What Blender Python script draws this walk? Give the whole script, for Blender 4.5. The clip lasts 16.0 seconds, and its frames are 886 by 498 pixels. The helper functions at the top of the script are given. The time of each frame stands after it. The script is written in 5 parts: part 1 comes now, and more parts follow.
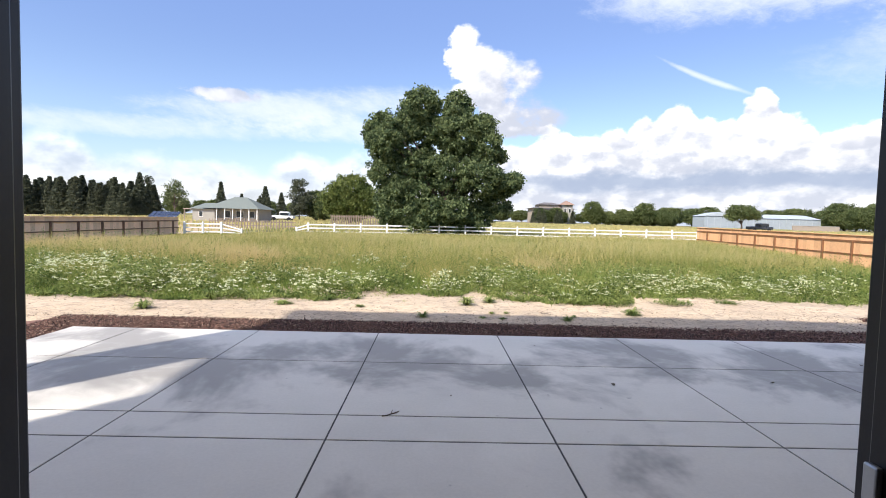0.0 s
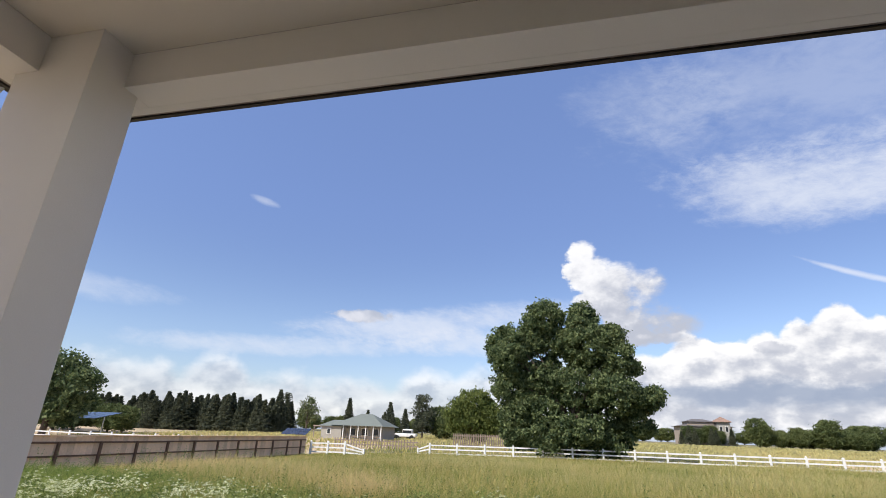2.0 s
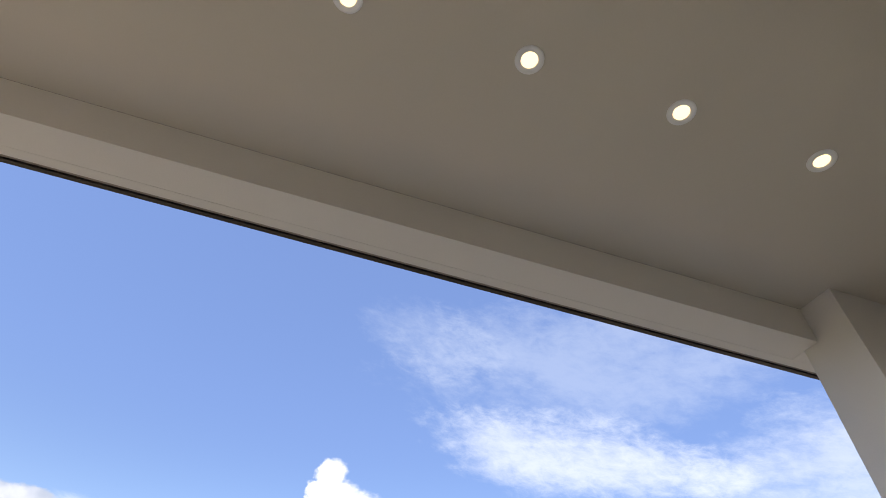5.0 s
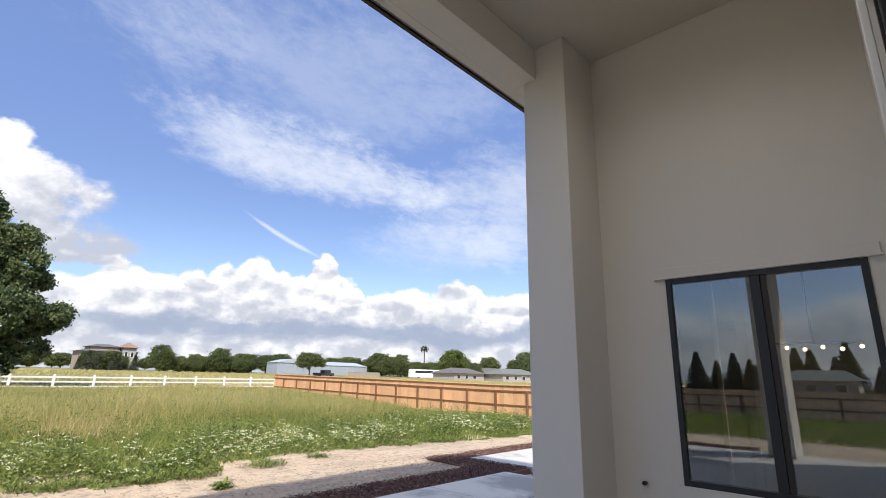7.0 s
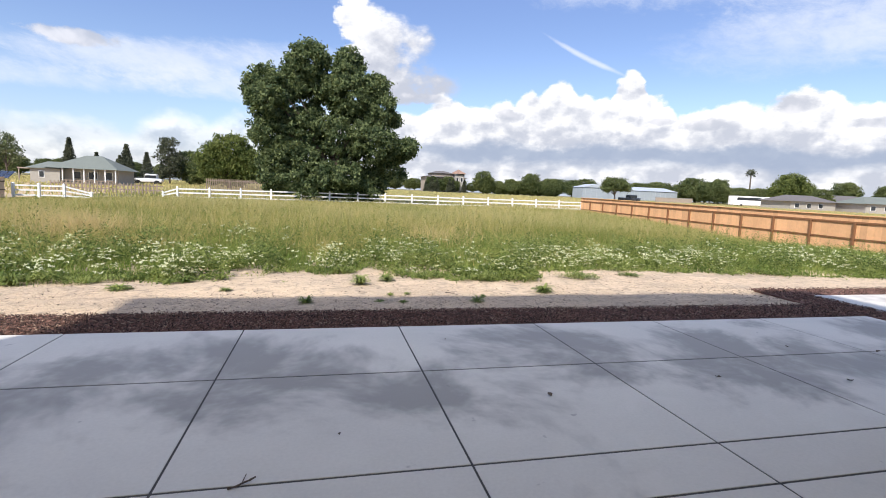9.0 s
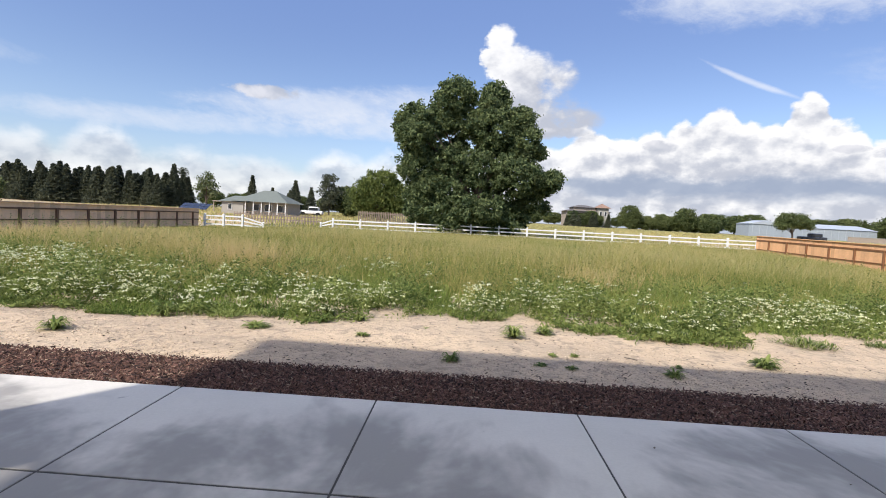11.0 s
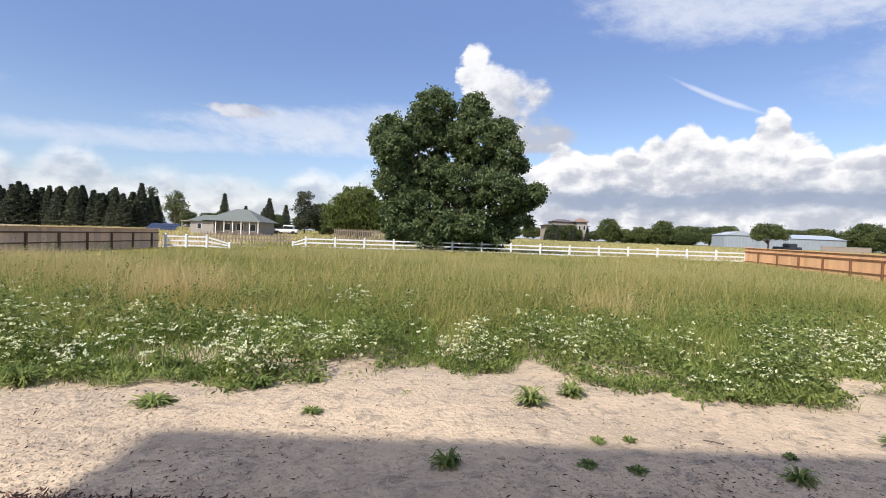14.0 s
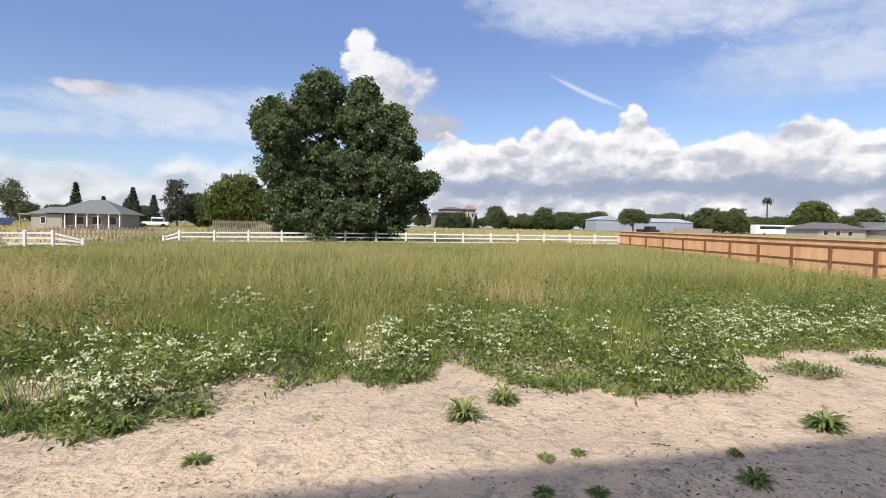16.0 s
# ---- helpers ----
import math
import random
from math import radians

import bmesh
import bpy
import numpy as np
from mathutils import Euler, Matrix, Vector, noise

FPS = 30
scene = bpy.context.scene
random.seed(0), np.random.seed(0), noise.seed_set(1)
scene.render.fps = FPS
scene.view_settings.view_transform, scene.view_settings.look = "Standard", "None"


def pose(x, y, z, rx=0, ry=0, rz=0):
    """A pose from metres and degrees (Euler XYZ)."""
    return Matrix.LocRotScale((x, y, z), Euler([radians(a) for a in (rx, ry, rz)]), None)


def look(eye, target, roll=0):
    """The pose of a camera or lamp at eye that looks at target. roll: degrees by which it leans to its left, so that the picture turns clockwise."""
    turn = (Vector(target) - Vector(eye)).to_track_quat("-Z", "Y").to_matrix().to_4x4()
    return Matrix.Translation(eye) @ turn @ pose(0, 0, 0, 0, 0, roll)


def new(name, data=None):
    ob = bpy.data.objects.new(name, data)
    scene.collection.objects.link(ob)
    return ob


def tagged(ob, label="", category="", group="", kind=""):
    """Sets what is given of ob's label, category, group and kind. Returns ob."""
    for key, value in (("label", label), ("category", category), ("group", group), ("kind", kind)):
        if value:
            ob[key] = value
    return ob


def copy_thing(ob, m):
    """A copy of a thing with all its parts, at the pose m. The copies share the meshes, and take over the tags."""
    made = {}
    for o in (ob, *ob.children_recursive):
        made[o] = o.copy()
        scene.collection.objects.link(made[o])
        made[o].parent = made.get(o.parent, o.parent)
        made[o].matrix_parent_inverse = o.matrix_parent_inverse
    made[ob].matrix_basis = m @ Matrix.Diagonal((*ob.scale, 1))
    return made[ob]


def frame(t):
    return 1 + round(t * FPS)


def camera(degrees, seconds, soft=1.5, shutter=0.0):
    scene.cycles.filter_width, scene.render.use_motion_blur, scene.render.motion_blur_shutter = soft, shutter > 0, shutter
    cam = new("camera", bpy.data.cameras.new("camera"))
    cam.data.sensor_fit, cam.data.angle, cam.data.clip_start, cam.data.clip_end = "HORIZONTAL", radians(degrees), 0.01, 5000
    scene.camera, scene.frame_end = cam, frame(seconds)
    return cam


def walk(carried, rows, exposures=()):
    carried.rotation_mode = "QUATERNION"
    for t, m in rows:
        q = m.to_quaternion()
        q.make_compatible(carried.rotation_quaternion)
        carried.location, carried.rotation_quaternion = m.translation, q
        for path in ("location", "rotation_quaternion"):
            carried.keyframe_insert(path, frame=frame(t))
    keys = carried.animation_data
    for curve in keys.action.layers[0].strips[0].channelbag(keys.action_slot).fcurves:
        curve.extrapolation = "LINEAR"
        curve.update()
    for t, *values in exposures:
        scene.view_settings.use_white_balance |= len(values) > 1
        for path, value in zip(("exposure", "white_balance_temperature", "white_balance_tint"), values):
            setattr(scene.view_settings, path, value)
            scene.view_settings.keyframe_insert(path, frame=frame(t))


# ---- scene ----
cam = camera(83.7, 16.0, soft=0.9)
PATH = [
    (0, (0.677, -3.168, 1.438), (0.715, -1.172, 1.329), 1.5),
    (0.5, (0.668, -2.827, 1.456), (0.638, -0.827, 1.461), 1.2),
    (1, (0.697, -2.673, 1.523), (0.556, -0.686, 1.705), 1.0),
    (1.5, (0.52, -2.556, 1.654), (0.234, -0.622, 2.077), 1.2),
    (2, (0.578, -2.552, 1.668), (0.135, -0.734, 2.374), 2.2),
    (2.2, (0.605, -2.583, 1.673), (0.128, -0.814, 2.476), 2.8),
    (2.6, (0.619, -2.572, 1.631), (0.074, -0.943, 2.656), 4.7),
    (3, (0.583, -2.499, 1.66), (0.037, -0.993, 2.857), 6.9),
    (5.3, (0.694, -2.129, 1.694), (1.206, -0.825, 3.122), 2.9),
    (5.5, (0.646, -2.084, 1.685), (1.31, -0.81, 3.076), 0.4),
    (6, (0.639, -2.111, 1.593), (1.627, -0.835, 2.774), -0.4),
    (6.5, (0.689, -2.112, 1.514), (1.948, -0.825, 2.385), -0.0),
    (7, (0.726, -2.103, 1.451), (2.134, -0.777, 1.958), 1.2),
    (7.5, (0.755, -2.094, 1.441), (2.14, -0.661, 1.614), 1.8),
    (8, (0.767, -2.035, 1.406), (1.936, -0.414, 1.33), 2.1),
    (8.1, (0.758, -2.029, 1.406), (1.877, -0.375, 1.303), 2.0),
    (8.5, (0.754, -1.976, 1.392), (1.583, -0.165, 1.202), 2.1),
    (9, (0.75, -1.908, 1.401), (1.217, 0.024, 1.178), 2.4),
    (9.5, (0.711, -1.668, 1.381), (0.854, 0.315, 1.169), 2.5),
    (10, (0.649, -1.33, 1.384), (0.583, 0.661, 1.201), 2.7),
    (12.5, (0.564, 0.503, 1.414), (0.49, 2.5, 1.355), 3.7),
    (13, (0.535, 0.797, 1.419), (0.513, 2.796, 1.366), 3.4),
    (13.5, (0.514, 1.081, 1.407), (0.504, 3.08, 1.356), 2.8),
    (14, (0.46, 1.315, 1.418), (0.458, 3.315, 1.372), 2.2),
    (14.5, (0.353, 1.515, 1.415), (0.393, 3.514, 1.369), 1.8),
    (15, (0.283, 1.638, 1.43), (0.419, 3.633, 1.38), 1.5),
    (15.5, (0.302, 1.827, 1.454), (0.573, 3.807, 1.392), 1.2),
    (16, (0.274, 1.984, 1.455), (0.707, 3.935, 1.375), 1.0),
]
walk(cam, [(t, look(eye, target, roll)) for t, eye, target, roll in PATH], exposures=((0, 0.98), (0.4, 0.62), (1.3, 0.6), (3.2, 0.58), (5.3, 0.98), (6.5, 0.84), (7.0, 0.74), (7.5, 0.84), (8.5, 0.92), (9.0, 0.78), (9.5, 0.62), (12.5, 0.62), (16, 0.52)))

# ---- sun, sky and clouds ----
SUN_EL, SUN_AZ = radians(43), radians(218.5)
sun_data = bpy.data.lights.new("sun", "SUN")
sun_data.energy, sun_data.angle, sun_data.color = 3.6, radians(1.3), (1.0, 0.93, 0.83)
sun = new("sun", sun_data)
to_sun = Vector((math.sin(SUN_AZ) * math.cos(SUN_EL), math.cos(SUN_AZ) * math.cos(SUN_EL), math.sin(SUN_EL)))
sun.matrix_world = look(tuple(to_sun * 60), (0, 0, 0))

world = bpy.data.worlds.new("sky")
scene.world = world
world.use_nodes = True


class Graph:
    """Short hand for node trees."""

    def __init__(self, tree):
        self.tree = tree
        tree.nodes.clear()

    def node(self, kind, **values):
        n = self.tree.nodes.new(kind)
        for key, value in values.items():
            setattr(n, key, value)
        return n

    def feed(self, socket, value):
        if isinstance(value, bpy.types.NodeSocket):
            self.tree.links.new(value, socket)
        elif value is not None:
            socket.default_value = value

    def math(self, op, a, b=None, c=None, clamp=False):
        n = self.node("ShaderNodeMath", operation=op, use_clamp=clamp)
        for socket, value in zip(n.inputs, (a, b, c)):
            self.feed(socket, value)
        return n.outputs[0]

    def ramp(self, x, lo, hi, a=0.0, b=1.0):
        n = self.node("ShaderNodeMapRange", interpolation_type="SMOOTHSTEP")
        for i, value in enumerate((x, lo, hi, a, b)):
            self.feed(n.inputs[i], value)
        return n.outputs[0]

    def mix(self, f, a, b, blend="MIX"):
        n = self.node("ShaderNodeMix", data_type="RGBA", blend_type=blend)
        self.feed(n.inputs[0], f)
        self.feed(n.inputs[6], a)
        self.feed(n.inputs[7], b)
        return n.outputs[2]

    def noise(self, vector, scale, detail=4.0, rough=0.55, distort=0.0):
        n = self.node("ShaderNodeTexNoise")
        self.feed(n.inputs["Vector"], vector)
        n.inputs["Scale"].default_value = scale
        n.inputs["Detail"].default_value = detail
        n.inputs["Roughness"].default_value = rough
        n.inputs["Distortion"].default_value = distort
        return n.outputs["Fac"]

    def xyz(self, x, y, z):
        n = self.node("ShaderNodeCombineXYZ")
        for socket, value in zip(n.inputs, (x, y, z)):
            self.feed(socket, value)
        return n.outputs[0]

    def split(self, v):
        n = self.node("ShaderNodeSeparateXYZ")
        self.feed(n.inputs[0], v)
        return n.outputs


def build_sky():
    g = Graph(world.node_tree)
    sky = g.node("ShaderNodeTexSky", sky_type="NISHITA", sun_disc=False)
    sky.sun_elevation, sky.sun_rotation, sky.air_density, sky.dust_density, sky.ozone_density = SUN_EL, SUN_AZ, 1.0, 1.0, 1.0
    way = g.node("ShaderNodeTexCoord").outputs["Generated"]
    x, y, z = g.split(way)
    deg = 180 / math.pi
    az = g.math("MULTIPLY", g.math("ARCTAN2", x, y), deg)
    el = g.math("MULTIPLY", g.math("ARCSINE", z), deg)

    def plus(*terms):
        out = terms[0]
        for t in terms[1:]:
            out = g.math("ADD", out, t)
        return out

    def times(a, k):
        return g.math("MULTIPLY", a, k)

    def less(a, b):
        return g.math("SUBTRACT", a, b)

    def billow(dx, dy):
        """Heaped rounded lumps of two sizes, in degrees, about 0 to 1."""
        px, py = plus(az, dx), times(plus(el, dy), 1.25)
        bend = times(less(g.noise(g.xyz(px, py, 4.0), 0.5, 3.0, 0.6), 0.5), 2.2)
        p = g.xyz(plus(px, bend), plus(py, times(bend, -0.7)), 0.0)
        out = None
        for scale, k in ((0.22, 0.60), (0.5, 0.32), (1.2, 0.10)):
            v = g.node("ShaderNodeTexVoronoi", feature="SMOOTH_F1", voronoi_dimensions="2D")
            g.feed(v.inputs["Vector"], p)
            v.inputs["Scale"].default_value = scale
            v.inputs["Smoothness"].default_value = 0.6
            lump = times(less(1.0, v.outputs["Distance"]), k)
            out = lump if out is None else plus(out, lump)
        return out

    flat = g.xyz(az, times(el, 1.5), 0.0)
    big = less(g.noise(flat, 0.16, 5.0, 0.6), 0.5)
    fine = less(g.noise(flat, 0.6, 6.0, 0.65), 0.5)
    lumps = billow(0.0, 0.0)
    # which side of a lump looks up and towards the sun
    relief = times(less(lumps, billow(-0.5, 1.0)), 1.7)
    white, blue = (6.9, 6.85, 6.9, 1), (2.4, 2.85, 3.8, 1)
    col = g.mix(1.0, sky.outputs[0], (0.95, 0.96, 1.10, 1), "MULTIPLY")
    col = g.mix(g.ramp(el, 8.0, 26.0, 0.0, 0.55), col, (1.45, 2.25, 4.8, 1))
    # unseen bright broken cloud overhead, added above the view as fill light for the patio
    col = g.mix(g.ramp(plus(el, times(big, 10.0)), 64.0, 74.0, 0.0, 0.9), col, (15.0, 14.8, 14.6, 1))

    # thin high cloud, dappled and combed
    comb = g.noise(g.xyz(plus(az, times(el, 0.8)), times(el, 2.2), 7.0), 0.10, 8.0, 0.66, 0.25)
    dapple = g.noise(g.xyz(plus(az, times(el, 0.5)), times(el, 1.9), 2.0), 0.42, 6.0, 0.68, 0.3)

    def patch(a0, e0, ra, re, tilt=0.0):
        da = less(az, a0)
        de = less(less(el, e0), times(da, tilt))
        da, de = g.math("DIVIDE", da, ra), g.math("DIVIDE", de, re)
        return plus(times(da, da), times(de, de))

    for a0, e0, ra, re, tilt, k in ((29, 23.6, 20, 5.2, -0.13, 0.72), (36, 22.0, 15, 4.0, -0.1, 0.35), (36, 33, 34, 10, 0.0, 0.28), (12, 35, 12, 5, -0.2, 0.2), (58, 20, 22, 9, 0, 0.6), (47, 15, 14, 4, 0, 0.4),
                                    (-14, 12.0, 21, 2.5, 0.11, 0.72), (-30, 8.6, 20, 1.4, 0.04, 0.6), (-8, 10.2, 16, 2.0, 0.02, 0.7), (-50, 12.2, 10, 1.6, 0.0, 0.4), (-35.4, 23.8, 2.0, 0.55, -0.15, 0.45)):
        f = plus(times(comb, 1.15), times(dapple, 0.85), times(patch(a0, e0, ra, re, tilt), -0.8))
        col = g.mix(g.ramp(f, 0.3, 1.2, 0.0, k), col, (5.3, 5.6, 6.3, 1))
    bow = times(g.math("SINE", times(less(az, 24.0), 0.45)), 0.15)
    da, de = g.math("DIVIDE", less(az, 28.4), 4.6), less(less(plus(el, bow), 14.9), times(less(az, 28.4), -0.5))
    streak = plus(times(da, da), g.math("POWER", g.math("ABSOLUTE", g.math("DIVIDE", de, 0.34)), 1.5), times(dapple, 1.1))
    col = g.mix(g.ramp(streak, 0.4, 1.9, 0.5, 0.0), col, white)

    # the tall heap behind the tree: lumps joined, fading and grey towards its foot
    field = None
    for a0, e0, ra, re in ((2.9, 19.7, 1.7, 1.7), (3.6, 17.7, 2.8, 2.2), (6.9, 16.9, 3.2, 2.0), (9.6, 16.3, 2.4, 1.7), (12.0, 11.6, 3.0, 1.7), (6.4, 14.6, 4.2, 2.2), (10.7, 12.3, 3.0, 1.6), (9.6, 10.9, 3.6, 1.5), (8.0, 12.6, 3.2, 2.0)):
        d = less(1.0, patch(a0, e0, ra, re))
        field = d if field is None else g.math("SMOOTH_MAX", field, d, 0.3)
    f = plus(field, times(less(lumps, 0.66), 1.5), times(fine, 1.7), 0.24)
    edge = g.ramp(plus(az, times(el, 0.5)), 11.0, 18.5, 0.4, 1.5)
    cover = g.ramp(f, 0.0, edge, 0.0, 0.95)
    light = plus(times(relief, 0.8), times(less(el, 14.6), 0.11), times(less(5.5, az), 0.075), times(fine, 1.2), times(big, 1.2), 0.36)
    col = g.mix(cover, col, g.mix(g.ramp(light, -0.2, 1.15), (3.6, 3.75, 4.3, 1), white))

    # the long bank: its crest is a row of domes, its depth is shaded lump by lump
    crest = None
    for a0, top, w in ((-58, 7.0, 9), (-46, 6.8, 6), (-37.2, 7.7, 2.6), (-30, 6.6, 5), (-22, 6.2, 5), (-14.3, 7.6, 3.4), (-6, 8.4, 5), (3, 8.8, 6), (9.5, 9.2, 4), (13.3, 10.9, 2.2), (16.6, 10.1, 2.5), (20, 10.5, 2.0), (23, 11.3, 2.0),
                       (25.7, 12.8, 1.7), (28.5, 11.3, 2.0), (30.6, 11.2, 2.0), (33.1, 13.3, 1.3), (35.6, 11.5, 1.6), (39, 9.5, 4), (43.6, 10.5, 2.5), (48.3, 10.9, 3), (52.5, 9.7, 4), (57, 10.1, 4), (64, 10.5, 6), (75, 9.5, 8), (90, 9.0, 9),
                       (-75, 8.0, 10), (-92, 9.0, 10), (-110, 8.0, 12)):
        d = g.math("DIVIDE", less(az, a0), w)
        d = less(top, times(d, d))
        crest = d if crest is None else g.math("MAXIMUM", crest, d)
    crest = plus(g.math("MAXIMUM", crest, 5.5), times(less(lumps, 0.66), 2.4), times(fine, 1.1))
    deep = less(crest, el)
    thin = g.ramp(az, -12.0, 13.0, 0.72, 1.0)
    cover = times(g.ramp(deep, -0.1, g.ramp(az, -10.0, 14.0, 2.2, 0.55)), thin)
    light = plus(times(relief, 1.0), g.ramp(deep, 0.3, 4.4, 0.95, 0.33), times(big, 2.0), times(fine, 1.1))
    body = g.mix(g.ramp(light, -0.05, 1.0), (3.7, 3.9, 4.5, 1), white)
    # flat dark undersides, then a paler strip low down
    low = plus(el, times(less(g.noise(g.xyz(times(az, 0.45), el, 9.0), 0.3, 4.0, 0.6), 0.5), 4.0), times(fine, 1.2))
    band = g.ramp(g.math("ABSOLUTE", less(low, 4.6)), 0.3, 1.8, 0.9, 0.0)
    body = g.mix(times(band, g.ramp(az, -10.0, 18.0, 0.3, 1.0)), body, blue)
    col = g.mix(cover, col, body)
    # small grey scraps before the bank
    scraps = None
    for a0, e0, ra, re in ((20.5, 8.9, 2.0, 0.8), (47.6, 9.5, 2.5, 1.0), (40.4, 7.9, 3.6, 0.7), (-22.4, 12.5, 4.4, 0.8), (36.6, 8.3, 1.8, 0.5), (54.5, 7.6, 3.2, 0.7), (10.4, 10.3, 3.0, 0.7)):
        d = less(1.0, patch(a0, e0, ra, re))
        scraps = d if scraps is None else g.math("MAXIMUM", scraps, d)
    scraps = plus(scraps, times(fine, 2.4), times(less(lumps, 0.62), 1.0))
    col = g.mix(g.ramp(scraps, 0.0, 0.8, 0.0, 0.85), col, g.mix(g.ramp(relief, -0.2, 0.5), (3.5, 3.7, 4.3, 1), (5.4, 5.4, 5.8, 1)))
    col = g.mix(g.ramp(el, -0.5, 2.4, 0.8, 0.0), col, (3.4, 4.0, 5.0, 1))
    back = g.node("ShaderNodeBackground")
    g.feed(back.inputs["Color"], col)
    back.inputs["Strength"].default_value = 0.1
    out = g.node("ShaderNodeOutputWorld")
    g.tree.links.new(back.outputs[0], out.inputs[0])


build_sky()

# ---- materials ----


def surface(name, base, rough=0.8, metal=0.0, grain=30.0, vary=0.18, blotch=1.5, blotch_vary=0.15, bump=0.2, depth=0.01, island=0.0,
            spec=0.4, extra=None):
    """A plain material: base colour, two scales of variation, fine relief, and a shift for each loose piece."""
    mat = bpy.data.materials.new(name)
    mat.use_nodes = True
    g = Graph(mat.node_tree)
    pos = g.node("ShaderNodeNewGeometry").outputs["Position"]
    n1 = g.noise(pos, grain, 5.0, 0.6)
    n2 = g.noise(pos, blotch, 4.0, 0.6, 0.4)
    k = g.math("ADD", g.math("MULTIPLY", g.math("SUBTRACT", n1, 0.5), 2 * vary), g.math("MULTIPLY", g.math("SUBTRACT", n2, 0.5), 2 * blotch_vary))
    if island:
        rnd = g.math("ADD", g.node("ShaderNodeNewGeometry").outputs["Random Per Island"], g.node("ShaderNodeObjectInfo").outputs["Random"])
        k = g.math("ADD", k, g.math("MULTIPLY", g.math("SUBTRACT", g.math("FRACT", rnd), 0.5), 2 * island))
    gain = g.math("ADD", k, 1.0)
    col = g.mix(1.0, (*base, 1), g.xyz(gain, gain, gain), "MULTIPLY")
    if extra:
        col = extra(g, col, pos)
    bsdf = g.node("ShaderNodeBsdfPrincipled")
    g.feed(bsdf.inputs["Base Color"], col)
    g.feed(bsdf.inputs["Roughness"], g.math("ADD", rough, g.math("MULTIPLY", g.math("SUBTRACT", n2, 0.5), 0.25), clamp=True))
    bsdf.inputs["Metallic"].default_value = metal
    bsdf.inputs["Specular IOR Level"].default_value = spec
    if bump:
        b = g.node("ShaderNodeBump")
        b.inputs["Strength"].default_value = bump
        b.inputs["Distance"].default_value = depth
        g.feed(b.inputs["Height"], n1)
        g.feed(bsdf.inputs["Normal"], b.outputs[0])
    out = g.node("ShaderNodeOutputMaterial")
    g.tree.links.new(bsdf.outputs[0], out.inputs[0])
    return mat


def leafy(name, one, two, through_light=0.35, patch_scale=0.3, rough=0.6, tip=None):
    """Leaves and blades: colour between two tones by piece and by patch, light coming through."""
    mat = bpy.data.materials.new(name)
    mat.use_nodes = True
    g = Graph(mat.node_tree)
    geo = g.node("ShaderNodeNewGeometry")
    pos = geo.outputs["Position"]
    rnd = geo.outputs["Random Per Island"]
    n = g.noise(pos, patch_scale, 3.0, 0.55, 0.5)
    f = g.math("ADD", g.math("MULTIPLY", g.math("SUBTRACT", n, 0.5), 3.2), g.math("ADD", g.math("MULTIPLY", g.math("SUBTRACT", rnd, 0.5), 1.5), 0.5), clamp=True)
    col = g.mix(f, (*one, 1), (*two, 1))
    if tip:
        h = g.math("SUBTRACT", g.split(pos)[2], 0.15)
        col = g.mix(g.ramp(g.math("ADD", h, g.math("MULTIPLY", rnd, 0.25)), 0.3, 0.75, 0.0, 0.7), col, (*tip, 1))
    bsdf = g.node("ShaderNodeBsdfPrincipled")
    g.feed(bsdf.inputs["Base Color"], col)
    bsdf.inputs["Roughness"].default_value = rough
    bsdf.inputs["Specular IOR Level"].default_value = 0.12
    tr = g.node("ShaderNodeBsdfTranslucent")
    g.feed(tr.inputs["Color"], col)
    m = g.node("ShaderNodeMixShader")
    m.inputs[0].default_value = through_light
    g.tree.links.new(bsdf.outputs[0], m.inputs[1])
    g.tree.links.new(tr.outputs[0], m.inputs[2])
    out = g.node("ShaderNodeOutputMaterial")
    g.tree.links.new(m.outputs[0], out.inputs[0])
    return mat


def glowing(name, colour, strength):
    mat = bpy.data.materials.new(name)
    mat.use_nodes = True
    g = Graph(mat.node_tree)
    e = g.node("ShaderNodeEmission")
    e.inputs[0].default_value, e.inputs[1].default_value = (*colour, 1), strength
    out = g.node("ShaderNodeOutputMaterial")
    g.tree.links.new(e.outputs[0], out.inputs[0])
    return mat


def glass(name):
    mat = bpy.data.materials.new(name)
    mat.use_nodes = True
    g = Graph(mat.node_tree)
    clear = g.node("ShaderNodeBsdfTransparent")
    clear.inputs[0].default_value = (0.72, 0.75, 0.76, 1)
    gloss = g.node("ShaderNodeBsdfGlossy")
    gloss.inputs["Roughness"].default_value = 0.0
    gloss.inputs[0].default_value = (0.9, 0.93, 0.95, 1)
    fr = g.node("ShaderNodeFresnel")
    fr.inputs[0].default_value = 2.2
    m = g.node("ShaderNodeMixShader")
    g.feed(m.inputs[0], fr.outputs[0])
    g.tree.links.new(clear.outputs[0], m.inputs[1])
    g.tree.links.new(gloss.outputs[0], m.inputs[2])
    out = g.node("ShaderNodeOutputMaterial")
    g.tree.links.new(m.outputs[0], out.inputs[0])
    return mat


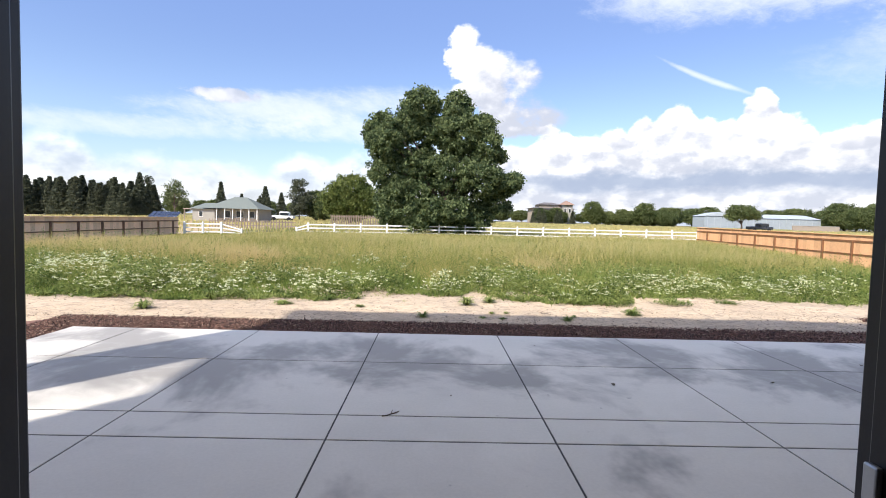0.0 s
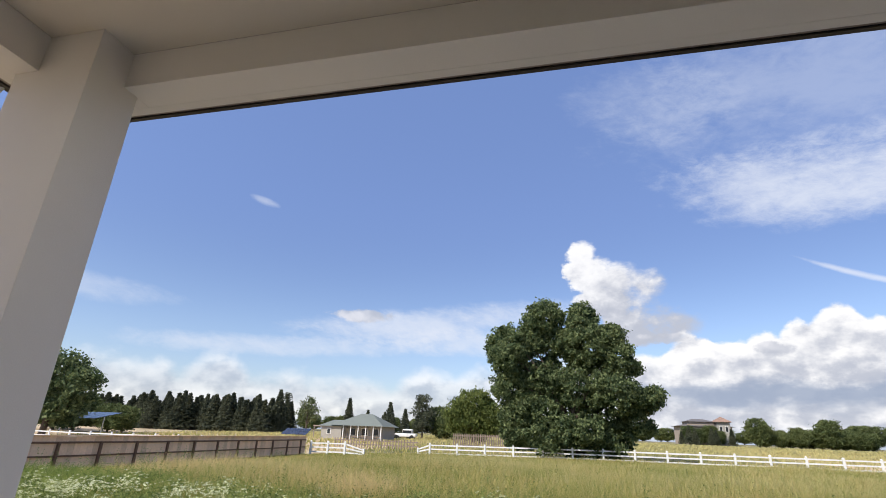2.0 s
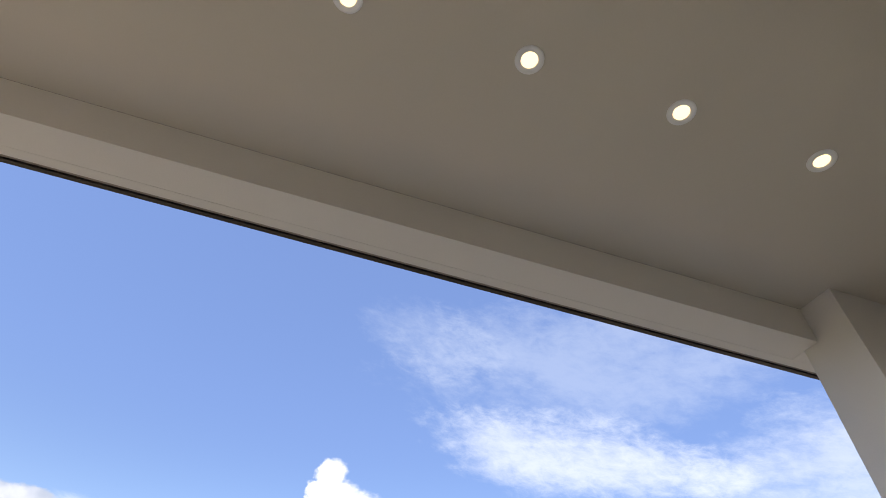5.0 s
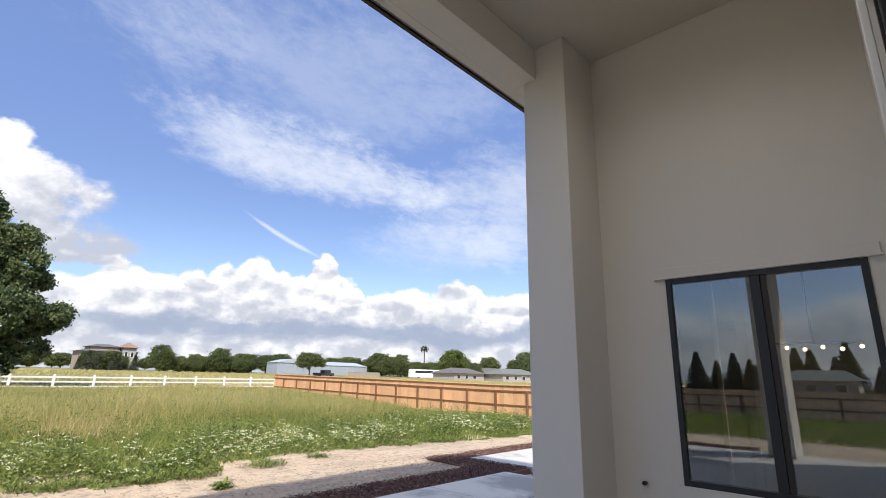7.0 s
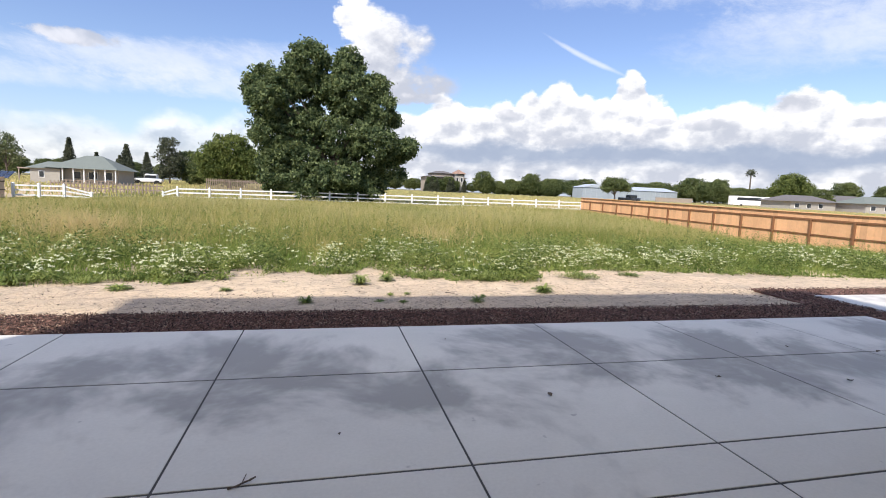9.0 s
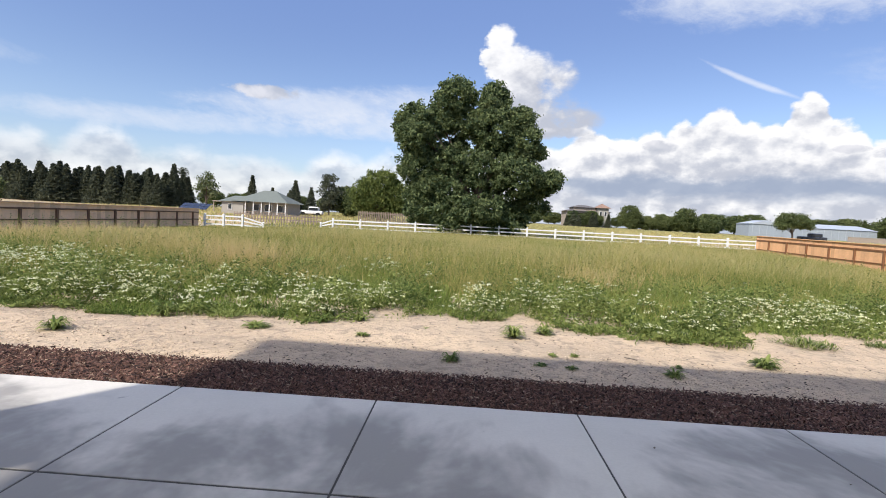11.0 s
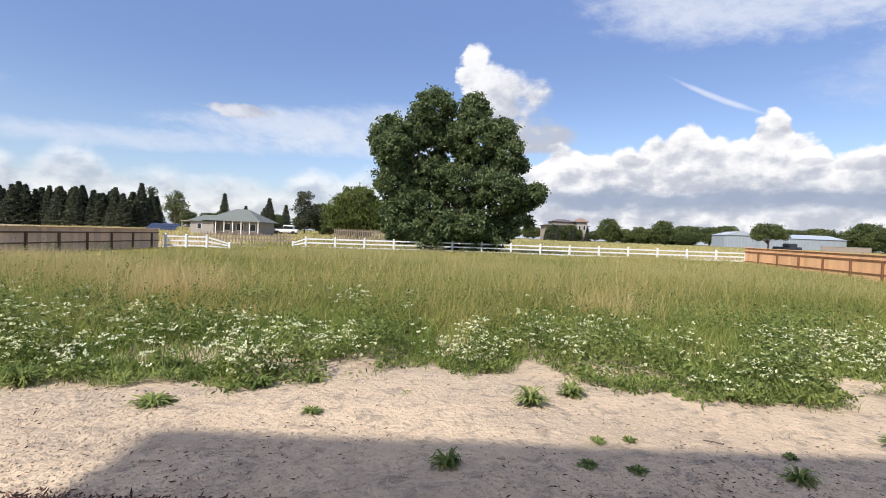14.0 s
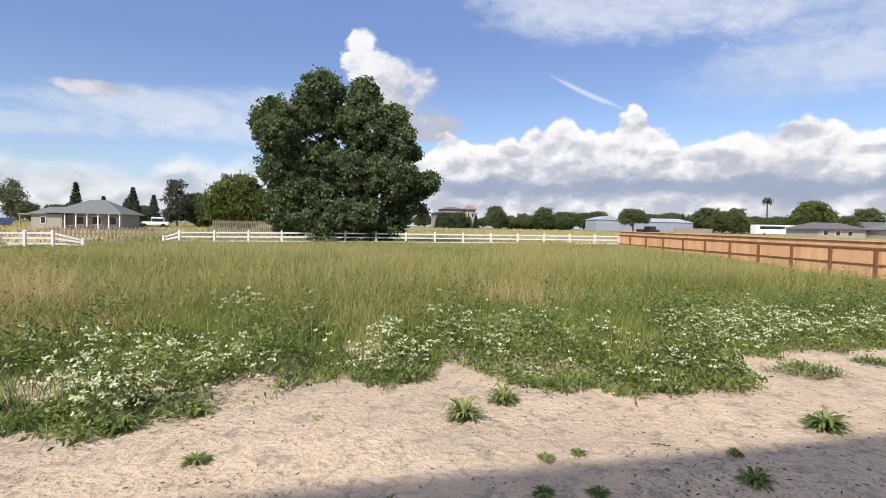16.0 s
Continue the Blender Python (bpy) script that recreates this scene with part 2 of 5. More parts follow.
def stains(g, col, pos):
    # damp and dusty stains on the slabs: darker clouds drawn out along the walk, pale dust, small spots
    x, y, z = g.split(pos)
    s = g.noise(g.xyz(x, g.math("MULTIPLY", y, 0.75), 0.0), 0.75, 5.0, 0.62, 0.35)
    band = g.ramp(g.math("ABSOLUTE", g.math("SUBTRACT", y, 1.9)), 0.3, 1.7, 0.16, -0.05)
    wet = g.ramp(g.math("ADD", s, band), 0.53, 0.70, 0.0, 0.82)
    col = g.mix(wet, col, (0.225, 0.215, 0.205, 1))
    spot = g.ramp(g.noise(pos, 7.0, 2.0, 0.5), 0.735, 0.78, 0.0, 0.5)
    col = g.mix(spot, col, (0.2, 0.19, 0.185, 1))
    dust = g.ramp(g.noise(pos, 2.3, 5.0, 0.65, 0.8), 0.52, 0.75, 0.0, 0.25)
    return g.mix(dust, col, (0.68, 0.65, 0.61, 1))


def bark_tone(g, col, pos):
    # a few chips are bleached, a few nearly black
    rnd = g.math("FRACT", g.math("MULTIPLY", g.node("ShaderNodeNewGeometry").outputs["Random Per Island"], 17.3))
    col = g.mix(g.ramp(rnd, 0.93, 0.97, 0.0, 0.8), col, (0.36, 0.27, 0.20, 1))
    return g.mix(g.ramp(rnd, 0.0, 0.3, 0.7, 0.0), col, (0.035, 0.02, 0.016, 1))


def soil(g, col, pos):
    # tracks and gravel in the bare ground
    x, y, z = g.split(pos)
    streak = g.noise(g.xyz(g.math("MULTIPLY", x, 0.35), y, 0.0), 1.1, 5.0, 0.6, 0.5)
    col = g.mix(g.ramp(streak, 0.42, 0.68, 0.0, 0.55), col, (0.33, 0.27, 0.21, 1))
    clod = g.ramp(g.noise(pos, 6.5, 6.0, 0.72, 0.6), 0.48, 0.64, 0.0, 0.75)
    col = g.mix(clod, col, (0.27, 0.22, 0.17, 1))
    pale = g.ramp(g.noise(pos, 3.1, 6.0, 0.7, 0.5), 0.53, 0.66, 0.0, 0.5)
    col = g.mix(pale, col, (0.68, 0.54, 0.385, 1))
    speck = g.ramp(g.noise(pos, 55.0, 2.0, 0.5), 0.66, 0.74, 0.0, 0.3)
    col = g.mix(speck, col, (0.22, 0.19, 0.16, 1))
    far = g.ramp(g.math("ADD", y, g.math("MULTIPLY", g.noise(pos, 0.8, 4.0, 0.6), 2.0)), 8.6, 11.0)
    field = g.mix(g.ramp(g.noise(pos, 0.12, 4.0, 0.6), 0.35, 0.65), (0.13, 0.13, 0.045, 1), (0.30, 0.25, 0.12, 1))
    out = g.mix(far, col, field)
    sides = g.ramp(g.math("ABSOLUTE", g.math("SUBTRACT", x, 2.2)), 20.0, 20.6, 0.0, g.ramp(g.noise(pos, 0.05, 3.0, 0.6), 0.3, 0.7, 0.45, 0.95))
    return g.mix(g.math("MULTIPLY", sides, g.ramp(y, 95.0, 130.0, 1.0, 0.0)), out, (0.50, 0.38, 0.255, 1))


M = {
    "stucco": surface("stucco", (0.62, 0.59, 0.545), 0.9, grain=90, vary=0.05, blotch=0.7, blotch_vary=0.05, bump=0.35, depth=0.004),
    "fascia": surface("fascia_paint", (0.27, 0.22, 0.18), 0.8, grain=60, vary=0.08, bump=0.1),
    "ceiling": surface("ceiling_paint", (0.53, 0.485, 0.405), 0.9, grain=80, vary=0.03, blotch=0.5, blotch_vary=0.05, bump=0.2, depth=0.003),
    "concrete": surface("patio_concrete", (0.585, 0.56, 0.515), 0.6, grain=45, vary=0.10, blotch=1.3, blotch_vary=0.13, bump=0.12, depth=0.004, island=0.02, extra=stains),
    "curb": surface("curb_concrete", (0.24, 0.235, 0.225), 0.85, grain=40, vary=0.15, bump=0.2),
    "joint": surface("joint_filler", (0.07, 0.068, 0.065), 0.9, grain=60, bump=0.3),
    "soil": surface("dry_soil", (0.58, 0.45, 0.318), 0.95, grain=18, vary=0.27, blotch=0.6, blotch_vary=0.14, bump=0.9, depth=0.045, extra=soil),
    "mulch": surface("bark_mulch", (0.105, 0.055, 0.042), 0.85, grain=40, vary=0.3, blotch=2.0, blotch_vary=0.25, bump=0.5, depth=0.01, island=0.9, extra=bark_tone),
    "pebble": surface("pebble", (0.52, 0.42, 0.32), 0.9, grain=40, vary=0.2, island=0.3, bump=0.2),
    "black": surface("black_aluminium", (0.022, 0.022, 0.025), 0.4, 0.2, grain=120, vary=0.1, bump=0.03),
    "bronze": surface("dark_drip_edge", (0.035, 0.028, 0.025), 0.5, 0.3, grain=100, vary=0.1, bump=0.05),
    "white": surface("white_vinyl", (0.72, 0.72, 0.70), 0.5, grain=40, vary=0.03, blotch=0.8, blotch_vary=0.06, bump=0.03),
    "trimwhite": surface("white_trim", (0.75, 0.74, 0.72), 0.5, grain=60, vary=0.03, bump=0.05),
    "glass": glass("window_glass"),
    "lamp": glowing("lamp_glow", (1.0, 0.72, 0.33), 1.35),
    "bulb": glowing("bulb_glow", (1.0, 0.70, 0.34), 6.0),
    "steel": surface("galvanised_steel", (0.45, 0.46, 0.48), 0.35, 0.9, grain=60, vary=0.1, bump=0.03),
    "board_l": surface("weathered_fence_board", (0.74, 0.52, 0.36), 0.85, grain=9, vary=0.22, blotch=0.6, blotch_vary=0.15, bump=0.4, island=0.16),
    "board_r": surface("cedar_fence_board", (0.66, 0.38, 0.20), 0.8, grain=9, vary=0.18, blotch=0.6, blotch_vary=0.12, bump=0.4, island=0.12),
    "post_l": surface("stained_fence_post", (0.15, 0.085, 0.055), 0.8, grain=14, vary=0.2, bump=0.3),
    "post_r": surface("brown_fence_post", (0.20, 0.095, 0.045), 0.8, grain=14, vary=0.2, bump=0.3),
    "picket": surface("grey_picket_wood", (0.24, 0.19, 0.15), 0.9, grain=14, vary=0.25, island=0.2, bump=0.3),
    "bark": surface("tree_bark", (0.11, 0.085, 0.065), 0.95, grain=12, vary=0.3, bump=0.8, depth=0.04),
    "leaf_big": leafy("broad_tree_leaf", (0.058, 0.090, 0.042), (0.20, 0.245, 0.11), 0.4, 0.9),
    "leaf_con": leafy("conifer_needle", (0.05, 0.062, 0.044), (0.12, 0.13, 0.08), 0.25, 0.4),
    "leaf_will": leafy("willow_leaf", (0.08, 0.11, 0.032), (0.17, 0.20, 0.06), 0.35, 0.4),
    "leaf_mid": leafy("grove_leaf", (0.075, 0.105, 0.042), (0.17, 0.195, 0.075), 0.35, 0.1),
    "leaf_pale": leafy("pale_leaf", (0.10, 0.13, 0.06), (0.20, 0.22, 0.11), 0.3, 0.3),
    "grass_tall": leafy("tall_dry_grass", (0.255, 0.285, 0.07), (0.58, 0.47, 0.20), 0.5, 0.3, 0.7, tip=(0.58, 0.52, 0.24)),
    "straw": leafy("ripe_straw", (0.56, 0.46, 0.20), (0.64, 0.50, 0.26), 0.45, 0.6),
    "grass_green": leafy("green_grass", (0.13, 0.20, 0.042), (0.30, 0.345, 0.095), 0.35, 0.7),
    "weed": leafy("weed_leaf", (0.095, 0.14, 0.038), (0.275, 0.32, 0.10), 0.35, 2.2),
    "petal": leafy("white_flower_head", (0.72, 0.74, 0.54), (0.66, 0.68, 0.38), 0.3, 1.5),
    "roof": surface("roof_shingle", (0.15, 0.17, 0.155), 0.9, grain=6, vary=0.2, blotch=0.5, blotch_vary=0.1, bump=0.3),
    "roof_dark": surface("dark_roof", (0.13, 0.12, 0.12), 0.9, grain=5, vary=0.2, bump=0.3),
    "roof_tile": surface("clay_roof", (0.26, 0.17, 0.13), 0.9, grain=5, vary=0.2, bump=0.3),
    "wall_pale": surface("pale_house_wall", (0.34, 0.32, 0.285), 0.9, grain=8, vary=0.06, bump=0.1),
    "wall_tan": surface("tan_house_wall", (0.33, 0.275, 0.225), 0.9, grain=8, vary=0.08, bump=0.1),
    "metal_wall": surface("barn_sheet_metal", (0.31, 0.35, 0.39), 0.5, 0.0, grain=3, vary=0.05, bump=0.1),
    "metal_roof": surface("barn_roof_metal", (0.39, 0.43, 0.48), 0.5, 0.0, grain=3, vary=0.05, bump=0.1),
    "pane_far": surface("dark_pane", (0.03, 0.035, 0.04), 0.15, grain=4, vary=0.1, bump=0.0),
    "solar": surface("solar_panel", (0.035, 0.045, 0.075), 0.15, grain=4, vary=0.1, bump=0.0, spec=0.6),
    "car_white": surface("white_vehicle_paint", (0.78, 0.78, 0.78), 0.3, grain=4, vary=0.03, bump=0.0, spec=0.6),
    "car_dark": surface("dark_vehicle_paint", (0.03, 0.035, 0.045), 0.3, grain=4, vary=0.1, bump=0.0, spec=0.6),
    "rubber": surface("rubber", (0.02, 0.02, 0.02), 0.8, grain=40, vary=0.1, bump=0.1),
    "room": surface("room_paint", (0.30, 0.285, 0.265), 0.9, grain=60, vary=0.03, bump=0.05),
    "floor_in": surface("indoor_floor", (0.26, 0.22, 0.18), 0.5, grain=20, vary=0.1, bump=0.05),
}

# ---- mesh helpers ----


def box(bm, x0, y0, z0, x1, y1, z1, bevel=0.0):
    m = Matrix.LocRotScale(((x0 + x1) / 2, (y0 + y1) / 2, (z0 + z1) / 2), None, (abs(x1 - x0), abs(y1 - y0), abs(z1 - z0)))
    r = bmesh.ops.create_cube(bm, size=1, matrix=m)
    if bevel:
        edges = list({e for v in r["verts"] for e in v.link_edges})
        bmesh.ops.bevel(bm, geom=edges, offset=bevel, segments=2, affect="EDGES", profile=0.5)
    return bm


def rod(bm, a, b, r0, r1=None, sides=10):
    a, b = Vector(a), Vector(b)
    d = b - a
    m = Matrix.Translation((a + b) / 2) @ d.to_track_quat("Z", "Y").to_matrix().to_4x4()
    bmesh.ops.create_cone(bm, cap_ends=True, segments=sides, radius1=r0, radius2=r0 if r1 is None else r1, depth=d.length, matrix=m)
    return bm


def poly(bm, points, z0, z1):
    """An upright prism over a flat outline."""
    low = [bm.verts.new((x, y, z0)) for x, y in points]
    high = [bm.verts.new((x, y, z1)) for x, y in points]
    n = len(points)
    bm.faces.new(high)
    bm.faces.new(low[::-1])
    for i in range(n):
        bm.faces.new((low[i], low[(i + 1) % n], high[(i + 1) % n], high[i]))
    bmesh.ops.recalc_face_normals(bm, faces=bm.faces)
    return bm


def finish(name, bm, material, smooth=False):
    me = bpy.data.meshes.new(name)
    bm.to_mesh(me)
    bm.free()
    me.materials.append(M[material])
    if smooth:
        me.polygons.foreach_set("use_smooth", [True] * len(me.polygons))
    return me


def part(name, bm, material, parent, label="", smooth=False):
    me = bm if isinstance(bm, bpy.types.Mesh) else finish(name, bm, material, smooth)
    ob = new(name, me)
    ob.parent = parent
    if label:
        ob["label"] = label
    return ob


def thing(name, label, category, group="", at=None, kind=""):
    ob = new(name)
    ob.empty_display_size = 0.1
    if at is not None:
        ob.matrix_world = at
    return tagged(ob, label, category, group, kind)


def solid(name, bm, material, label, category="", kind="structure", smooth=False):
    return tagged(new(name, finish(name, bm, material, smooth)), label, category, "", kind)


def quick_mesh(name, verts, faces, material):
    """A mesh from numpy arrays: verts (n, 3), faces (m, k) all with k corners."""
    me = bpy.data.meshes.new(name)
    verts, faces = np.asarray(verts, np.float32), np.asarray(faces, np.int32)
    m, k = faces.shape
    me.vertices.add(len(verts))
    me.vertices.foreach_set("co", verts.ravel())
    me.loops.add(m * k)
    me.loops.foreach_set("vertex_index", faces.ravel())
    me.polygons.add(m)
    me.polygons.foreach_set("loop_start", np.arange(0, m * k, k, dtype=np.int32))
    me.update(calc_edges=True)
    me.materials.append(M[material])
    return me


def land(x, y, dips=True):
    """Height of the ground: level by the house, rising slightly across the field, dipping towards the east fence."""
    x, y = np.asarray(x, float), np.asarray(y, float)
    side = np.where(x < 0, 0.010, 0.003) * np.clip(x, -40, 60) * np.clip((y - 8) / 30, 0, 1) * np.clip((70 - y) / 25, 0, 1)
    dip = 0.46 * np.clip((x - 12.5) / 8.0, 0, 1) * np.clip((60 - x) / 20, 0, 1) * np.clip((y - 4.5) / 4.0, 0, 1) * np.clip((34 - y) / 14.0, 0, 1)
    return -0.06 + 0.0125 * np.maximum(np.minimum(y, 220.0) - 14.0, 0.0) + side - dips * dip


# ---- ground ----
def build_ground():
    xs = np.concatenate([np.linspace(-2600, -90, 14), np.linspace(-70, -14, 20), np.linspace(-12, 14, 131), np.linspace(16, 120, 30), np.linspace(160, 2600, 14)])
    ys = np.concatenate([np.linspace(-2600, -40, 10), np.linspace(-20, 2.8, 8), np.linspace(3, 10, 71), np.linspace(10.4, 40, 60), np.linspace(44, 220, 50), np.linspace(300, 2600, 12)])
    X, Y = np.meshgrid(xs, ys)
    Z = land(X, Y)
    bump = np.array([noise.noise(Vector((x * 0.9, y * 0.9, 0))) * 0.025 + noise.noise(Vector((x * 3.1, y * 3.1, 5))) * 0.010 for x, y in zip(X.ravel(), Y.ravel())]).reshape(X.shape)
    Z = Z + bump * ((Y > 3.9) & (Y < 220) & (np.abs(X) < 120))
    # the ground under the patio, the mulch and the house lies lower
    Z = np.where((Y < 3.9) & (X > -5.2) & (X < 12), -0.12, Z)
    v = np.stack([X.ravel(), Y.ravel(), Z.ravel()], 1)
    nx, ny = len(xs), len(ys)
    i = (np.arange(ny - 1)[:, None] * nx + np.arange(nx - 1)[None, :]).ravel()
    f = np.stack([i, i + 1, i + nx + 1, i + nx], 1)
    me = quick_mesh("ground", v, f, "soil")
    me.polygons.foreach_set("use_smooth", [True] * len(me.polygons))
    tagged(new("ground", me), "bare sandy soil running into a dry grassy field", "ground", "", "structure")


build_ground()
PILLAR_R, WALL_R, PILLAR_L0, PILLAR_L1 = 4.655, 5.255, -3.94, -3.11
CEIL, BEAM, BACK = 4.84, 4.475, -2.19

# ---- house shell round the covered patio ----
def build_shell():
    bm = bmesh.new()
    box(bm, PILLAR_R, 0.0, -0.12, WALL_R + 0.25, 0.475, CEIL, 0.006)
    solid("column_right", bm, "stucco", "smooth beige stucco column at the patio's edge", "column")
    bm = bmesh.new()
    box(bm, PILLAR_L0, 0.0, -0.12, PILLAR_L1, 0.475, CEIL, 0.006)
    solid("column_left", bm, "stucco", "smooth beige stucco corner column of the patio", "column")
    bm = bmesh.new()
    box(bm, PILLAR_L1, 0.32, BEAM, PILLAR_R, 0.62, CEIL, 0.004)
    box(bm, PILLAR_R + 0.002, 0.477, BEAM, WALL_R + 0.25, 0.62, CEIL, 0.004)
    box(bm, PILLAR_L0, 0.477, BEAM, PILLAR_L1 - 0.002, 0.62, CEIL, 0.004)
    solid("beam_front", bm, "stucco", "beige stucco beam over the patio opening", "beam")
    bm = bmesh.new()
    box(bm, -3.94, BACK, BEAM, -3.68, -0.002, CEIL, 0.004)
    solid("beam_side", bm, "stucco", "beige stucco beam over the open patio side", "beam")
    # soffit, moulding and dark drip edge beyond the beams
    bm = bmesh.new()
    box(bm, -4.12, 0.622, BEAM + 0.002, 5.6, 0.71, BEAM + 0.25)
    box(bm, -4.12, BACK, BEAM + 0.002, -3.942, 0.62, BEAM + 0.25)
    solid("trim_soffit", bm, "stucco", "narrow beige soffit beyond the beams", "trim")
    bm = bmesh.new()
    box(bm, -4.16, 0.712, BEAM + 0.02, 5.62, 0.75, BEAM + 0.25)
    box(bm, -4.18, BACK, BEAM + 0.02, -4.122, 0.68, BEAM + 0.25)
    solid("trim_eave", bm, "fascia", "stepped brown moulding under the eave", "trim")
    bm = bmesh.new()
    box(bm, -4.26, 0.752, BEAM + 0.0, 5.66, 0.79, BEAM + 0.24)
    box(bm, -4.26, BACK - 6.0, BEAM + 0.0, -4.182, 0.75, BEAM + 0.24)
    solid("trim_drip", bm, "bronze", "dark metal drip edge along the roof", "trim")
    bm = bmesh.new()
    box(bm, -3.68, BACK, CEIL, WALL_R, 0.32, CEIL + 0.08)
    solid("ceiling", bm, "ceiling", "plain beige patio ceiling with recessed lamps", "ceiling")
    bm = bmesh.new()
    box(bm, -4.92, -9.6, CEIL + 0.09, 5.6, 0.62, CEIL + 0.20)
    solid("roof", bm, "roof_dark", "flat dark roof over house and patio", "roof")
    bm = bmesh.new()
    box(bm, 5.61, -9.6, 3.01, 8.4, 0.6, 3.16)
    solid("roof_wing", bm, "roof_dark", "lower dark roof over the wing", "roof")
    # wall with the window, in pieces round its opening
    y0, y1, z0, z1 = -1.97, -0.58, 0.655, 2.345
    bm = bmesh.new()
    for b in ((BACK, y0, -0.12, CEIL), (y1, 0.0, -0.12, CEIL), (y0, y1, -0.12, z0), (y0, y1, z1, CEIL)):
        box(bm, WALL_R, b[0], b[2], WALL_R + 0.2, b[1], b[3])
    solid("wall_east", bm, "stucco", "smooth beige stucco wall with a sliding window", "wall")
    bm = bmesh.new()
    box(bm, WALL_R - 0.022, y0 - 0.08, z1, WALL_R - 0.001, y1 + 0.08, z1 + 0.10, 0.004)
    box(bm, WALL_R - 0.035, y0 - 0.09, z1 + 0.002, WALL_R - 0.001, y1 + 0.09, z1 + 0.02, 0.003)
    box(bm, WALL_R - 0.022, y0 - 0.08, z0 - 0.11, WALL_R - 0.001, y1 + 0.08, z0, 0.004)
    solid("trim_window", bm, "stucco", "raised stucco bands above and below the window", "trim")
    win = thing("window_1", "black-framed sliding window with two panes reflecting the field", "window", kind="structure")
    f = 0.045
    bm = bmesh.new()
    x0, x1 = WALL_R - 0.015, WALL_R + 0.07
    box(bm, x0, y0, z0, x1, y0 + f, z1, 0.003)
    box(bm, x0, y1 - f, z0, x1, y1, z1, 0.003)
    box(bm, x0, y0 + f, z1 - f, x1, y1 - f, z1, 0.003)
    box(bm, x0, y0 + f, z0, x1, y1 - f, z0 + f, 0.003)
    part("window_frame", bm, "black", win)
    mid = -1.262
    bm = bmesh.new()
    box(bm, x0 + 0.012, mid - 0.035, z0 + f, x1 - 0.02, mid + 0.035, z1 - f, 0.003)
    part("mullion", bm, "black", win)
    bm = bmesh.new()
    box(bm, x0 + 0.02, mid - 0.075, z0 + f, x1 - 0.01, mid - 0.0365, z1 - f, 0.003)
    part("sash_stile", bm, "bronze", win)
    for a, b, dx in ((y0 + f, mid - 0.076, 0.03), (mid + 0.036, y1 - f, 0.02)):
        bm = bmesh.new()
        box(bm, x0 + dx, a, z0 + f, x0 + dx + 0.006, b, z1 - f)
        part("pane", bm, "glass", win).visible_shadow = False
    bm = bmesh.new()
    box(bm, PILLAR_R - 0.004, -0.004, 0.001, PILLAR_R - 0.0005, 0.479, 0.05)
    box(bm, PILLAR_R, -0.004, 0.001, WALL_R - 0.004, -0.0005, 0.05)
    box(bm, WALL_R - 0.004, BACK, 0.001, WALL_R - 0.0005, -0.004, 0.05)
    box(bm, PILLAR_L1 + 0.0005, -0.004, 0.001, PILLAR_L1 + 0.004, 0.479, 0.05)
    solid("baseboard", bm, "curb", "grey concrete curb at the foot of the stucco", "curb")
    # front faces of the wing beyond the column, and the closing walls
    bm = bmesh.new()
    box(bm, WALL_R + 0.252, 0.2, -0.12, 7.4, 0.43, 3.0)
    box(bm, 7.9, -9.3, -0.12, 8.1, -0.6, 3.0)
    box(bm, 7.402, -0.6, -0.12, 8.1, -0.4, 3.0)
    box(bm, 7.2, -0.398, -0.12, 7.4, 0.198, 3.0)
    box(bm, WALL_R, -9.3, -0.12, WALL_R + 0.2, BACK - 0.53, CEIL)
    solid("wall_wing", bm, "stucco", "plain beige stucco wall of the wing", "wall")


build_shell()


